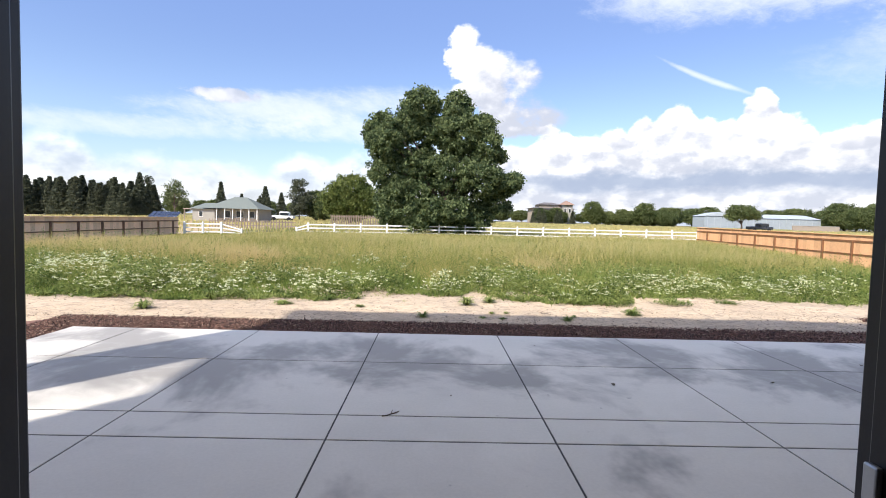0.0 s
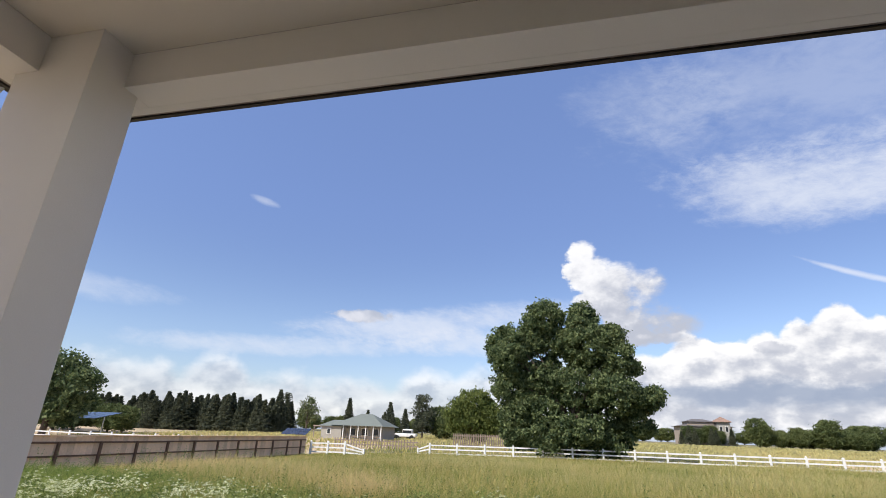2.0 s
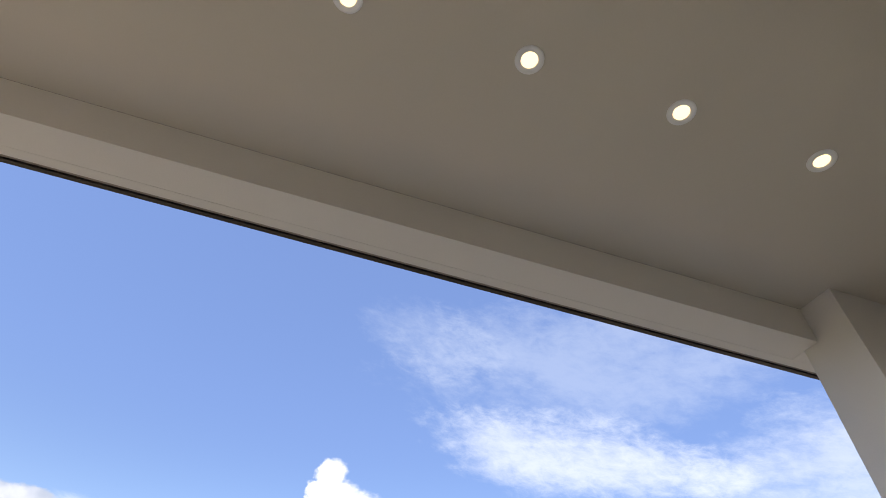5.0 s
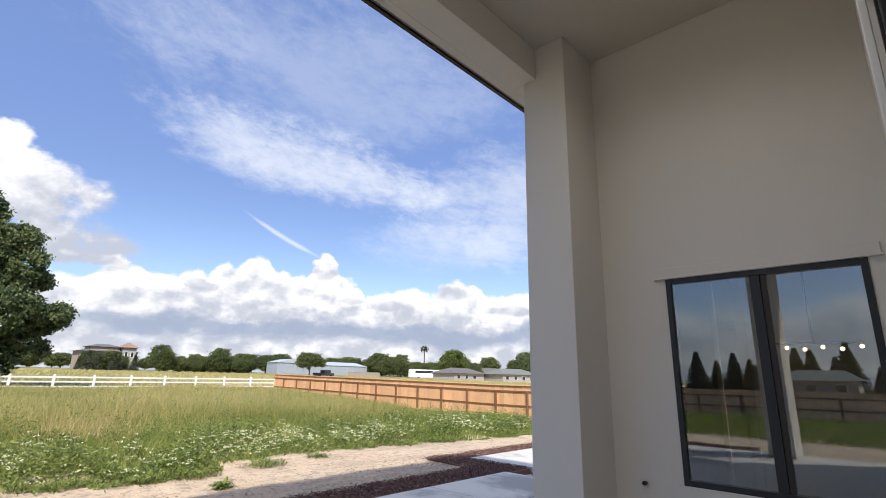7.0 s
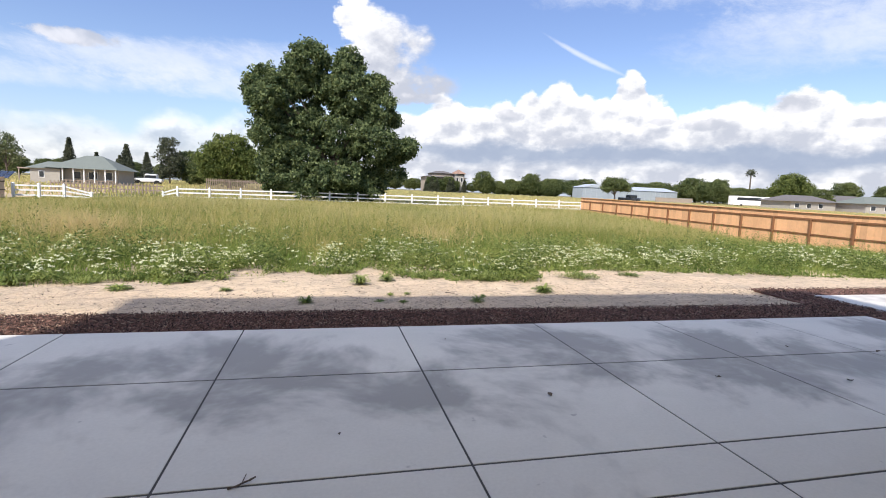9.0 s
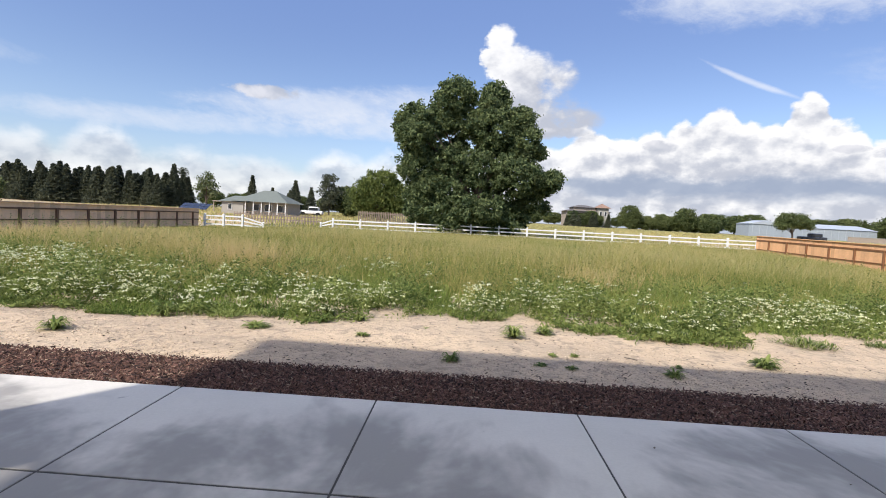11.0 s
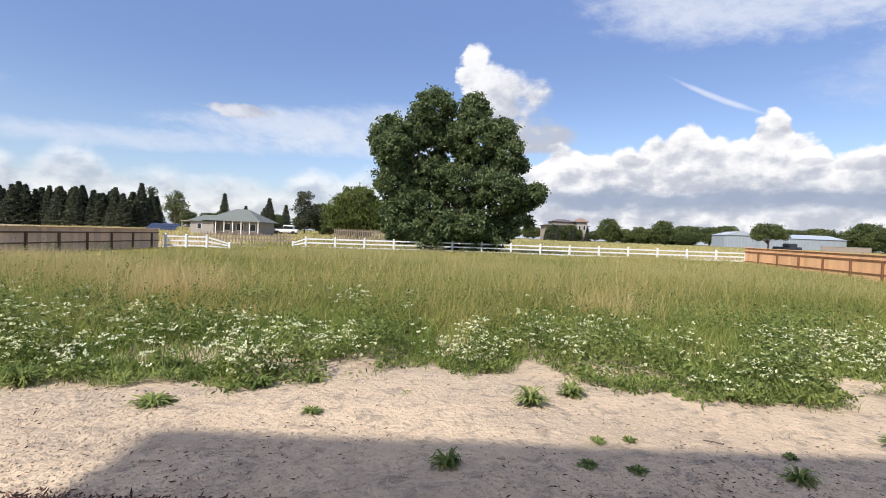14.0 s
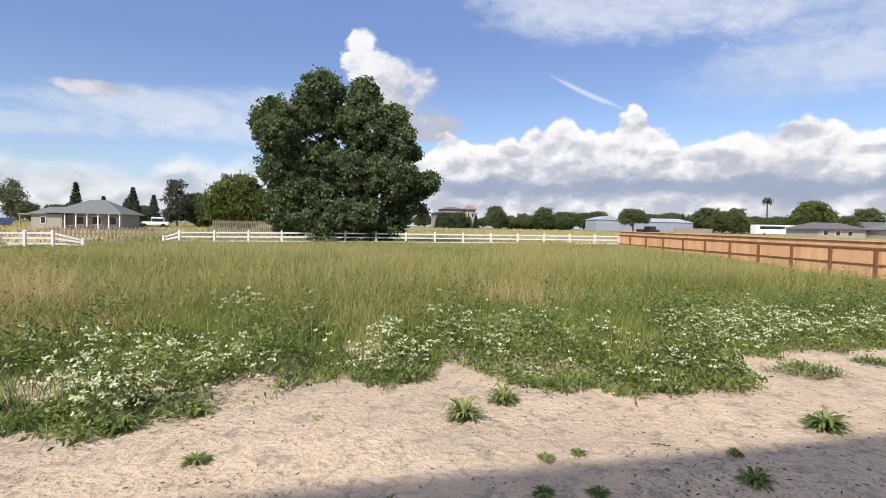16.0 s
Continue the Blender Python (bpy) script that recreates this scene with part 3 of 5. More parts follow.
def build_back():
    """The house's rear wall with the wide sliding door standing open, and the dim room behind it."""
    l, r, top = -1.75, 3.17, 3.05
    bm = bmesh.new()
    box(bm, -3.78, BACK - 0.52, -0.12, l, BACK, CEIL)
    box(bm, r, BACK - 0.52, -0.12, WALL_R + 0.2, BACK, CEIL)
    box(bm, l, BACK - 0.52, top, r, BACK, CEIL)
    solid("wall_south", bm, "stucco", "beige stucco rear wall with a wide sliding door", "wall")
    bm = bmesh.new()
    for a, b in ((l - 0.09, l), (r, r + 0.09)):
        box(bm, a, BACK + 0.001, 0.0, b, BACK + 0.03, top + 0.09, 0.004)
    box(bm, l, BACK + 0.001, top, r, BACK + 0.03, top + 0.09, 0.004)
    solid("trim_door", bm, "trimwhite", "pale raised trim round the sliding door", "trim")
    door = thing("door_1", "wide black sliding glass door, slid open in the middle", "sliding door", kind="structure")
    bm = bmesh.new()
    box(bm, l, BACK - 0.51, 0.0, l + 0.05, BACK - 0.02, top)
    box(bm, r - 0.05, BACK - 0.51, 0.0, r, BACK - 0.02, top)
    box(bm, l + 0.05, BACK - 0.51, top - 0.05, r - 0.05, BACK - 0.02, top)
    part("door_frame", bm, "black", door)
    bm = bmesh.new()
    box(bm, l + 0.05, BACK - 0.51, -0.02, r - 0.05, BACK - 0.02, 0.012, 0.004)
    part("threshold", bm, "steel", door)
    for a, b, dy in ((l + 0.052, 0.175, -0.36), (l + 0.052, 0.222, -0.43), (1.53, r - 0.052, -0.03), (1.49, r - 0.052, -0.10)):
        y0, y1 = BACK + dy - 0.05, BACK + dy
        bm = bmesh.new()
        box(bm, a, y0, 0.014, a + 0.075, y1, top - 0.052, 0.004)
        box(bm, b - 0.075, y0, 0.014, b, y1, top - 0.052, 0.004)
        box(bm, a + 0.075, y0, top - 0.12, b - 0.075, y1, top - 0.052, 0.004)
        box(bm, a + 0.075, y0, 0.014, b - 0.075, y1, 0.1, 0.004)
        leaf = part("sliding_leaf", bm, "black", door)
        bm = bmesh.new()
        box(bm, a + 0.075, y0 + 0.02, 0.1, b - 0.075, y0 + 0.028, top - 0.12)
        part("pane", bm, "glass", leaf).visible_shadow = False
    bm = bmesh.new()
    box(bm, 1.475, BACK - 0.135, 0.82, 1.489, BACK - 0.105, 1.02, 0.004)
    part("latch", bm, "steel", door)
    # dim room behind
    bm = bmesh.new()
    box(bm, -3.78, -9.3, -0.1, WALL_R + 0.2, BACK - 0.52, -0.005)
    solid("floor", bm, "floor_in", "brown plank floor of the room indoors", "floor")
    bm = bmesh.new()
    box(bm, -3.78, -9.3, 3.4, WALL_R - 0.01, BACK - 0.52, 3.5)
    box(bm, WALL_R + 0.21, -9.3, 2.9, 8.1, 0.198, 3.0)
    solid("ceiling_room", bm, "room", "plain painted room ceiling", "ceiling")
    bm = bmesh.new()
    box(bm, -3.98, -9.5, -0.12, 5.45, -9.3, CEIL)
    box(bm, 5.46, -9.5, -0.12, 8.1, -9.3, 3.0)
    box(bm, -3.98, -9.3, -0.12, -3.78, BACK - 0.002, CEIL)
    solid("wall_room", bm, "room", "plain outer walls closing the house", "wall")
    bm = bmesh.new()
    box(bm, WALL_R + 0.2, -9.3, -0.1, 7.9, 0.198, -0.005)
    solid("floor_wing", bm, "floor_in", "brown floor of the room behind the window", "floor")


build_back()


LAMP_X, LAMP_Y = (-2.07, -0.932, 0.182, 1.366, 2.467, 3.59), -1.022


def recessed_lamp():
    lamp = thing("recessed_lamp", "round white recessed ceiling lamp, lit warm", "ceiling lamp", "lamps in the patio ceiling", pose(LAMP_X[0], LAMP_Y, CEIL))
    bm = bmesh.new()
    n = 32
    rings = ((0.054, -0.001), (0.060, -0.012), (0.086, -0.014), (0.094, -0.008), (0.095, 0.0))
    loops = [[bm.verts.new((r * math.cos(2 * math.pi * i / n), r * math.sin(2 * math.pi * i / n), z)) for i in range(n)] for r, z in rings]
    for a, b in zip(loops, loops[1:]):
        for i in range(n):
            bm.faces.new((a[i], a[(i + 1) % n], b[(i + 1) % n], b[i]))
    bmesh.ops.recalc_face_normals(bm, faces=bm.faces)
    part("trim_ring", bm, "trimwhite", lamp, "white metal trim ring", True)
    bm = bmesh.new()
    bmesh.ops.create_circle(bm, cap_ends=True, segments=n, radius=0.055, matrix=pose(0, 0, -0.003))
    part("diffuser", bm, "lamp", lamp, "glowing warm diffuser")
    return lamp


lamp_one = recessed_lamp()
for i in range(1, 6):
    copy_thing(lamp_one, pose(LAMP_X[i], LAMP_Y, CEIL))
bulb_data = bpy.data.lights.new("lamp_light", "SPOT")
bulb_data.energy, bulb_data.color, bulb_data.spot_size, bulb_data.spot_blend, bulb_data.shadow_soft_size = 22.0, (1.0, 0.92, 0.82), radians(150), 0.7, 0.06
for i in range(6):
    new("lamp_light", bulb_data).matrix_world = pose(LAMP_X[i], LAMP_Y, CEIL - 0.02)


def outlet_and_hook():
    cap = thing("pipe_stub", "small dark pipe stub low on the stucco wall", "pipe", at=pose(WALL_R, -0.264, 0.632))
    bm = bmesh.new()
    rod(bm, (-0.03, 0, 0), (0.0, 0, 0), 0.014, sides=14)
    part("pipe", bm, "black", cap)
    bm = bmesh.new()
    rod(bm, (-0.042, 0, 0), (-0.03, 0, 0), 0.018, sides=14)
    part("cap", bm, "black", cap)
    hook = thing("rain_spout", "short curved metal spout at the roof corner", "spout", at=pose(-4.24, 0.12, BEAM - 0.01))
    bm = bmesh.new()
    pts = [(0, 0, 0.02), (-0.03, 0.0, -0.02), (-0.07, 0.0, -0.03), (-0.10, 0.0, 0.0)]
    for a, b in zip(pts, pts[1:]):
        rod(bm, a, b, 0.018, sides=10)
    part("pipe", bm, "steel", hook)


outlet_and_hook()


def chandelier():
    ch = thing("chandelier", "hanging lamp with small warm bulbs in the room", "chandelier", at=pose(7.35, -1.33, 1.90))
    bm = bmesh.new()
    rod(bm, (0, 0, 0), (0, 0, 1.0), 0.012)
    part("stem", bm, "black", ch)
    bm = bmesh.new()
    rod(bm, (0, -0.42, 0), (0, 0.42, 0), 0.015)
    part("bar", bm, "black", ch)
    for i in range(6):
        bm = bmesh.new()
        bmesh.ops.create_uvsphere(bm, u_segments=10, v_segments=8, radius=0.02, matrix=pose(0.0, -0.40 + 0.16 * i, -0.045 - 0.02 * (i % 2)))
        part("bulb", bm, "bulb", ch)


chandelier()

# ---- vegetation ----
rng = np.random.default_rng(7)


def leaf_quads(centres, size, droop=0.0, flat=0.0, aspect=1.7):
    """Folded leaf quads at the centres: verts and faces."""
    n = len(centres)
    d = rng.normal(size=(n, 3))
    d[:, 2] = d[:, 2] * (1 - flat) - droop
    d /= np.linalg.norm(d, axis=1)[:, None] + 1e-9
    s = rng.normal(size=(n, 3))
    s -= (s * d).sum(1)[:, None] * d
    s /= np.linalg.norm(s, axis=1)[:, None] + 1e-9
    L = size * rng.uniform(0.6, 1.3, (n, 1))
    a, b = centres - d * L * aspect / 2, centres + d * L * aspect / 2
    m = centres + rng.normal(size=(n, 3)) * L * 0.1
    v = np.stack([a, m - s * L / 2, b, m + s * L / 2], 1).reshape(-1, 3)
    f = np.arange(n * 4).reshape(-1, 4)
    return v, f


def crown_points(blobs, clumps, per, spread, shell=0.55):
    """Points in clumps near the outside of a set of ellipsoids (x, y, z, rx, ry, rz)."""
    blobs = np.array(blobs, float)
    w = blobs[:, 3] * blobs[:, 5] + blobs[:, 4] * blobs[:, 5]
    pick = rng.choice(len(blobs), clumps, p=w / w.sum())
    d = rng.normal(size=(clumps, 3))
    d /= np.linalg.norm(d, axis=1)[:, None]
    r = rng.uniform(shell ** 2, 1.0, (clumps, 1)) ** 0.5 * rng.uniform(0.9, 1.1, (clumps, 1))
    c = blobs[pick, :3] + d * r * blobs[pick, 3:]
    k = rng.normal(size=(clumps, per, 3)) * spread * rng.uniform(0.6, 1.3, (clumps, 1, 1))
    k[:, :, 2] *= 0.75
    return (c[:, None, :] + k).reshape(-1, 3), c


def limbs(bm, base, top, r, tips):
    """A trunk that forks towards the tips."""
    base, top = Vector(base), Vector(top)
    bend = base.lerp(top, 0.5) + Vector((r * 0.4, 0, 0))
    rod(bm, base, base + (bend - base) * 0.15, r * 1.35, r, 12)
    rod(bm, base, bend, r, r * 0.85, 12)
    rod(bm, bend, top, r * 0.85, r * 0.6, 12)
    for t in tips:
        t = Vector(t)
        start = base.lerp(top, 0.75)
        mid = start.lerp(t, 0.5) + Vector((0, 0, 0.12 * (t - start).length))
        rod(bm, start, mid, r * 0.42, r * 0.25, 7)
        rod(bm, mid, t, r * 0.25, r * 0.06, 7)


def broad_tree(name, label, at, blobs, clumps, per, spread, leaf, trunk_r, fork, material, group="", droop=0.2, tips=10, shell=0.55):
    tree = thing(name, label, "tree", group, at)
    pts, c = crown_points(blobs, clumps, per, spread, shell)
    pts = pts[pts[:, 2] > 0.25]
    v, f = leaf_quads(pts, leaf, droop)
    part("crown", quick_mesh("crown", v, f, material), material, tree)
    bm = bmesh.new()
    some = c[rng.choice(len(c), tips, replace=False)]
    limbs(bm, (0, 0, -0.3), (0, 0, fork), trunk_r, [tuple(p * np.array([0.85, 0.85, 0.95])) for p in some if p[2] > fork * 0.6])
    part("trunk", bm, "bark", tree)
    return tree


def field_tree():
    # outline of the crown as lobes: x, height, half width, half height; two upper domes with a notch between,
    # sky gaps high on the west side, a low lobe to the east and skirts hanging near the ground
    lobes = [(-1.95, 11.0, 1.75, 1.6), (-3.0, 10.2, 1.25, 1.4), (1.25, 10.9, 1.35, 1.45), (0.55, 10.2, 0.9, 1.0), (-5.1, 9.0, 1.6, 1.2), (-6.2, 8.4, 0.8, 0.75), (-4.9, 7.5, 1.7, 1.4), (-6.7, 8.6, 0.35, 0.35),
             (-0.5, 8.9, 1.5, 1.4), (1.6, 8.5, 2.0, 1.9), (3.2, 9.2, 1.2, 1.15), (4.05, 9.5, 0.5, 0.7), (3.7, 7.5, 1.5, 1.5), (5.0, 6.9, 0.75, 0.7), (-4.7, 5.3, 1.8, 1.7), (-2.2, 5.6, 1.8, 1.5), (-1.6, 7.2, 1.0, 0.9), (-2.6, 8.9, 1.1, 0.9), (-3.6, 8.3, 0.9, 0.8), (-3.0, 6.9, 0.9, 0.7), (-3.6, 3.9, 1.4, 1.3), (-2.2, 3.4, 1.2, 1.2),
             (0.7, 5.3, 2.3, 2.1), (3.3, 4.9, 2.0, 1.9), (6.1, 4.6, 0.85, 0.85), (6.6, 4.9, 0.55, 0.5), (5.2, 4.2, 1.2, 1.0), (5.9, 2.6, 0.55, 0.6), (4.6, 3.1, 1.0, 1.2), (-4.6, 2.8, 1.4, 1.4), (-5.0, 1.5, 0.7, 0.7),
             (-3.2, 1.9, 1.6, 1.15), (-1.0, 2.1, 1.5, 1.3), (1.2, 2.1, 1.9, 1.4), (3.4, 1.9, 1.25, 1.4), (2.9, 0.9, 1.0, 0.7), (0.2, 0.9, 1.1, 0.7), (-1.9, 1.0, 1.2, 0.7), (-3.9, 1.1, 1.0, 0.6), (1.6, 0.9, 1.0, 0.6)]
    blobs = [(x * 0.97 + 0.1, rng.uniform(-1.4, 1.0) * min(1.0, rx), z, rx * 0.95, rx * 1.25, rz * 0.97) for x, z, rx, rz in lobes]
    broad_tree("oak_tree", "large full-leaved green shade tree standing by the white fence", pose(1.15, 39.6, float(land(0, 39.6))), blobs, 4500, 36, 0.16, 0.14,
               0.42, 2.6, "leaf_big", tips=26, shell=0.5, droop=0.55)
    stem = thing("tree_stem", "short leaning second trunk at the shade tree's foot", "tree", at=pose(4.0, 39.2, float(land(0, 39.2))))
    bm = bmesh.new()
    rod(bm, (0, 0, -0.2), (-0.15, 0.1, 0.9), 0.16, 0.13, 10)
    rod(bm, (-0.15, 0.1, 0.9), (-0.6, 0.3, 2.2), 0.13, 0.09, 10)
    part("trunk", bm, "bark", stem)


field_tree()


def conifer(name, h, r, n, material="leaf_con", label="tall dark green conifer", group="dark conifers beyond the fence"):
    tree = thing(name, label, "tree", group, pose(0, 0, -200))
    t = rng.uniform(0.04, 1.0, n) ** 0.8
    tier = np.round(t * 13) / 13 * 0.7 + t * 0.3
    ang = rng.uniform(0, 2 * math.pi, n)
    lobes = 1 + 0.22 * np.sin(ang * 5 + tier * 40)
    rad = r * (1 - tier) ** 0.95 * lobes * rng.uniform(0.3, 1.1, n) + 0.05
    p = np.stack([rad * np.cos(ang), rad * np.sin(ang), h * (0.05 + 0.95 * tier) - rad * 0.3], 1) + rng.normal(size=(n, 3)) * 0.12
    v, f = leaf_quads(p, h * 0.021, 0.5, aspect=2.8)
    part("crown", quick_mesh("crown", v, f, material), material, tree)
    bm = bmesh.new()
    rod(bm, (0, 0, -0.3), (0, 0, h * 0.92), h * 0.022, h * 0.004, 8)
    part("trunk", bm, "bark", tree)
    return tree


def place(tree, x, y, s=1.0, turn=0.0, wide=1.0):
    return copy_thing(tree, pose(x, y, float(land(x, y)), 0, 0, turn) @ Matrix.Diagonal((s * wide, s * wide, s, 1)))


def put_first(tree, x, y, s=1.0, wide=1.0):
    tree.matrix_basis = pose(x, y, float(land(x, y))) @ Matrix.Diagonal((s * wide, s * wide, s, 1))


def build_far_trees():
    r = random.Random(5)
    tall = conifer("conifer_tree", 10.0, 2.7, 11000)
    put_first(tall, -57.0, 95, 0.83)
    slim = conifer("conifer_tree", 9.0, 2.0, 7000)
    put_first(slim, -41.7, 96, 0.78)
    # the dense dark row behind the fence on the west side
    for i in range(104):
        x = -100 + i * 0.425 + r.uniform(-0.5, 0.5)
        place(tall, x, 94 + r.uniform(-5, 7), r.uniform(0.60, 0.92) * (1.0 if x > -90 else 0.92), r.uniform(0, 360), r.uniform(0.95, 1.5))
    # trees and conifers of the land west of the fence
    for i in range(16):
        place(tall, -92 + r.uniform(-6, 6), 0 + i * 2.6 + r.uniform(-1, 1), r.uniform(0.5, 1.0), r.uniform(0, 360), 1.2)
    for x, y, s in ((-38.0, 97, 0.70), (-29.2, 85, 0.84), (-26.7, 86, 0.70), (-31.2, 88, 0.62), (-33, 92, 0.55), (-27.8, 82, 0.55)):
        place(slim, x, y, s, r.uniform(0, 360), 1.15)
    domes = [(0, 0, 5.2, 2.6, 2.6, 2.4), (-1.4, 0.4, 3.6, 2.0, 2.2, 2.0), (1.5, -0.3, 3.8, 2.1, 2.1, 2.1), (0.2, 0, 2.4, 2.6, 2.5, 1.6)]
    grove = broad_tree("grove_tree", "round green deciduous tree in the distance", pose(49.5, 150, 2), domes, 380, 30, 0.34, 0.24, 0.22, 2.2, "leaf_mid", "distant green trees")
    put_first(grove, 49.6, 150, 0.98)
    for x, y, s in ((55.5, 152, 0.62), (59, 150, 0.72), (62.5, 154, 0.66), (66.1, 150, 1.0), (70, 153, 0.68), (72.9, 150, 0.62), (77, 160, 0.5), (81, 162, 0.45),
                    (86, 175, 0.55), (133, 150, 1.05), (139, 152, 1.1), (36.5, 166, 0.72), (39.5, 167, 0.62), (42.5, 166, 0.75), (45, 167, 0.55),
                    (146, 172, 1.35), (157, 170, 1.35), (151, 176, 1.1), (164, 175, 1.0), (184, 140, 1.35), (178, 150, 1.1), (125, 100, 0.75), (190, 130, 1.2),
                    (137, 88, 1.05), (142, 92, 1.3), (151, 90, 1.1), (161, 86, 1.2), (-14.5, 88, 0.75), (-17, 86, 0.6), (-20, 90, 0.6), (-22, 92, 0.8)):
        place(grove, x, y, s, r.uniform(0, 360), r.uniform(1.0, 1.3))
    for x, y, s in ((35.2, 160, 0.72), (36.6, 159, 0.62), (41.2, 160, 0.66), (42.6, 161, 0.58), (46.3, 160, 0.62), (33.6, 162, 0.5)):
        place(slim, x, y, s, r.uniform(0, 360), 1.3)
    # low dark scrub that closes the skyline
    for i in range(74):
        x = 20 + i * 3.4 + r.uniform(-2, 2)
        place(grove, x, 205 + r.uniform(-10, 30), r.uniform(0.6, 1.1) * (1.15 if x > 95 else 0.75), r.uniform(0, 360), 1.6)
    for i in range(16):
        place(grove, 51 + i * 1.7 + r.uniform(-0.5, 0.5), 152 + r.uniform(-3, 4), r.uniform(0.45, 0.62), r.uniform(0, 360), 1.3)
    for i in range(18):
        place(grove, 146 + i * 3.4 + r.uniform(-1, 1), 165 + r.uniform(-12, 12), r.uniform(0.6, 1.0), r.uniform(0, 360), 1.3)
    for i in range(22):
        x = -150 + i * 6.2 + r.uniform(-2, 2)
        place(grove, x, 150 + r.uniform(-10, 20), r.uniform(0.6, 0.9), r.uniform(0, 360), 1.4)
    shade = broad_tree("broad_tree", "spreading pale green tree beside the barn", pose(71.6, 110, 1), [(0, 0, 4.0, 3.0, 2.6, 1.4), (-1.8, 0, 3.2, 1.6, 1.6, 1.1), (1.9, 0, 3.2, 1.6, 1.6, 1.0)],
                       260, 30, 0.26, 0.2, 0.2, 2.0, "leaf_mid", "distant green trees")
    put_first(shade, 71.6, 110, 1.12)
    big = broad_tree("broad_tree", "wide olive-green tree behind the houses", pose(149, 130, 1), [(0, 0, 6.5, 5.5, 4, 4.0), (-4, 0, 5, 4, 3, 3.4), (4, 0, 5, 4, 3, 3.4), (0, 0, 3, 6, 3, 2.5)],
                     520, 30, 0.5, 0.34, 0.4, 3.0, "leaf_will", "distant green trees")
    put_first(big, 149, 130, 1.05)
    willow = broad_tree("willow_tree", "drooping olive-green willow behind the fence", pose(-12, 70, 1), [(0, 0, 5.2, 2.7, 2.4, 2.2), (-2.0, 0, 3.6, 1.9, 2, 2.2), (2.1, 0, 3.6, 1.9, 2, 2.2), (0, 0, 2.4, 3.2, 2.4, 1.8)],
                        560, 34, 0.30, 0.2, 0.3, 2.4, "leaf_will", droop=1.6)
    put_first(willow, -11.8, 70, 1.0)
    pale = broad_tree("birch_tree", "thin pale-leaved tree beside the house", pose(-45, 85, 1), [(0, 0, 4.9, 1.5, 1.4, 1.8), (-1.1, 0, 3.8, 1.1, 1, 1.2), (1.2, 0, 3.8, 1.2, 1, 1.3)],
                      120, 22, 0.26, 0.18, 0.16, 2.4, "leaf_pale", shell=0.4)
    put_first(pale, -45.1, 85, 0.98)
    euc = broad_tree("eucalyptus_tree", "tall open grey-green tree behind the field", pose(-24.6, 90, 1), [(0, 0, 6.8, 1.3, 1.2, 1.4), (-0.9, 0, 5.0, 1.4, 1.2, 1.4), (0.9, 0, 4.2, 1.6, 1.2, 1.6), (0, 0, 2.4, 1.7, 1.4, 1.4)],
                     190, 24, 0.28, 0.2, 0.16, 5.0, "leaf_con", shell=0.4)
    put_first(euc, -24.6, 90, 1.0)
    west = broad_tree("broad_tree", "large dark green tree beyond the west fence", pose(-57, 45, 0), [(0, 0, 6.2, 3.6, 3, 3.2), (3.2, 0, 5.4, 2.6, 2, 2.2), (-3, 0, 5, 3, 3, 3), (1.5, 0, 3.4, 3.0, 2.5, 2)],
                      620, 34, 0.36, 0.24, 0.4, 3.0, "leaf_big")
    put_first(west, -56.5, 45, 1.0)
    for x, y, s in ((-69, 60, 0.72), (-64, 61, 0.55), (-60.5, 60, 0.5), (-75, 62, 0.7), (-80, 66, 0.6)):
        place(grove, x, y, s, r.uniform(0, 360), 1.5)
    for x, y, h in ((-64.0, 110, 8.6), (172, 170, 14.0)):
        palm(x, y, h)


def palm(x, y, h):
    tree = thing("palm_tree", "tall fan palm with a shaggy brown trunk", "palm tree", at=pose(x, y, float(land(x, y))))
    bm = bmesh.new()
    rod(bm, (0, 0, -0.3), (0, 0, h * 0.9), 0.32, 0.24, 10)
    part("trunk", bm, "bark", tree)
    n = 420
    ang, e = rng.uniform(0, 2 * math.pi, n), rng.uniform(-0.9, 1.3, n)
    rad = rng.uniform(0.2, 1.5, n) * h / 9
    p = np.stack([rad * np.cos(ang) * np.cos(e), rad * np.sin(ang) * np.cos(e), h * 0.93 + rad * np.sin(e) * 0.8], 1)
    v, f = leaf_quads(p, 0.16 * h / 9, 0.3, aspect=3.5)
    part("crown", quick_mesh("crown", v, f, "leaf_con"), "leaf_con", tree)


build_far_trees()


EDGE_X = (-9.0, -5.0, -3.4, -2.9, -1.95, -1.35, -0.8, -0.35, 0.25, 1.1, 1.6, 2.05, 2.85, 3.8, 4.35, 4.9, 6.3, 7.6, 9.2, 12.3, 20.0)
EDGE_Y = (6.0, 5.7, 5.65, 6.0, 6.1, 5.85, 6.15, 6.45, 6.93, 6.65, 7.4, 6.35, 6.1, 5.9, 6.0, 7.0, 7.15, 7.05, 6.8, 6.3, 8.0)


def edge_y(x):
    """Where the weeds begin on the bare strip."""
    x = np.asarray(x, float)
    return np.interp(x, EDGE_X, EDGE_Y) + 0.10 * np.sin(x * 5.3 + 0.7) + 0.07 * np.sin(x * 11.7 + 2.2) + 0.05


def fields(n, y0, y1, x0=-17.4, x1=21.6, power=1.0):
    y = y0 + (y1 - y0) * rng.uniform(0, 1, n) ** power
    x = rng.uniform(x0, x1, n)
    return x, y


def patchy(x, y, scale, seed):
    return np.array([noise.noise(Vector((a * scale, b * scale, seed))) for a, b in zip(x, y)])


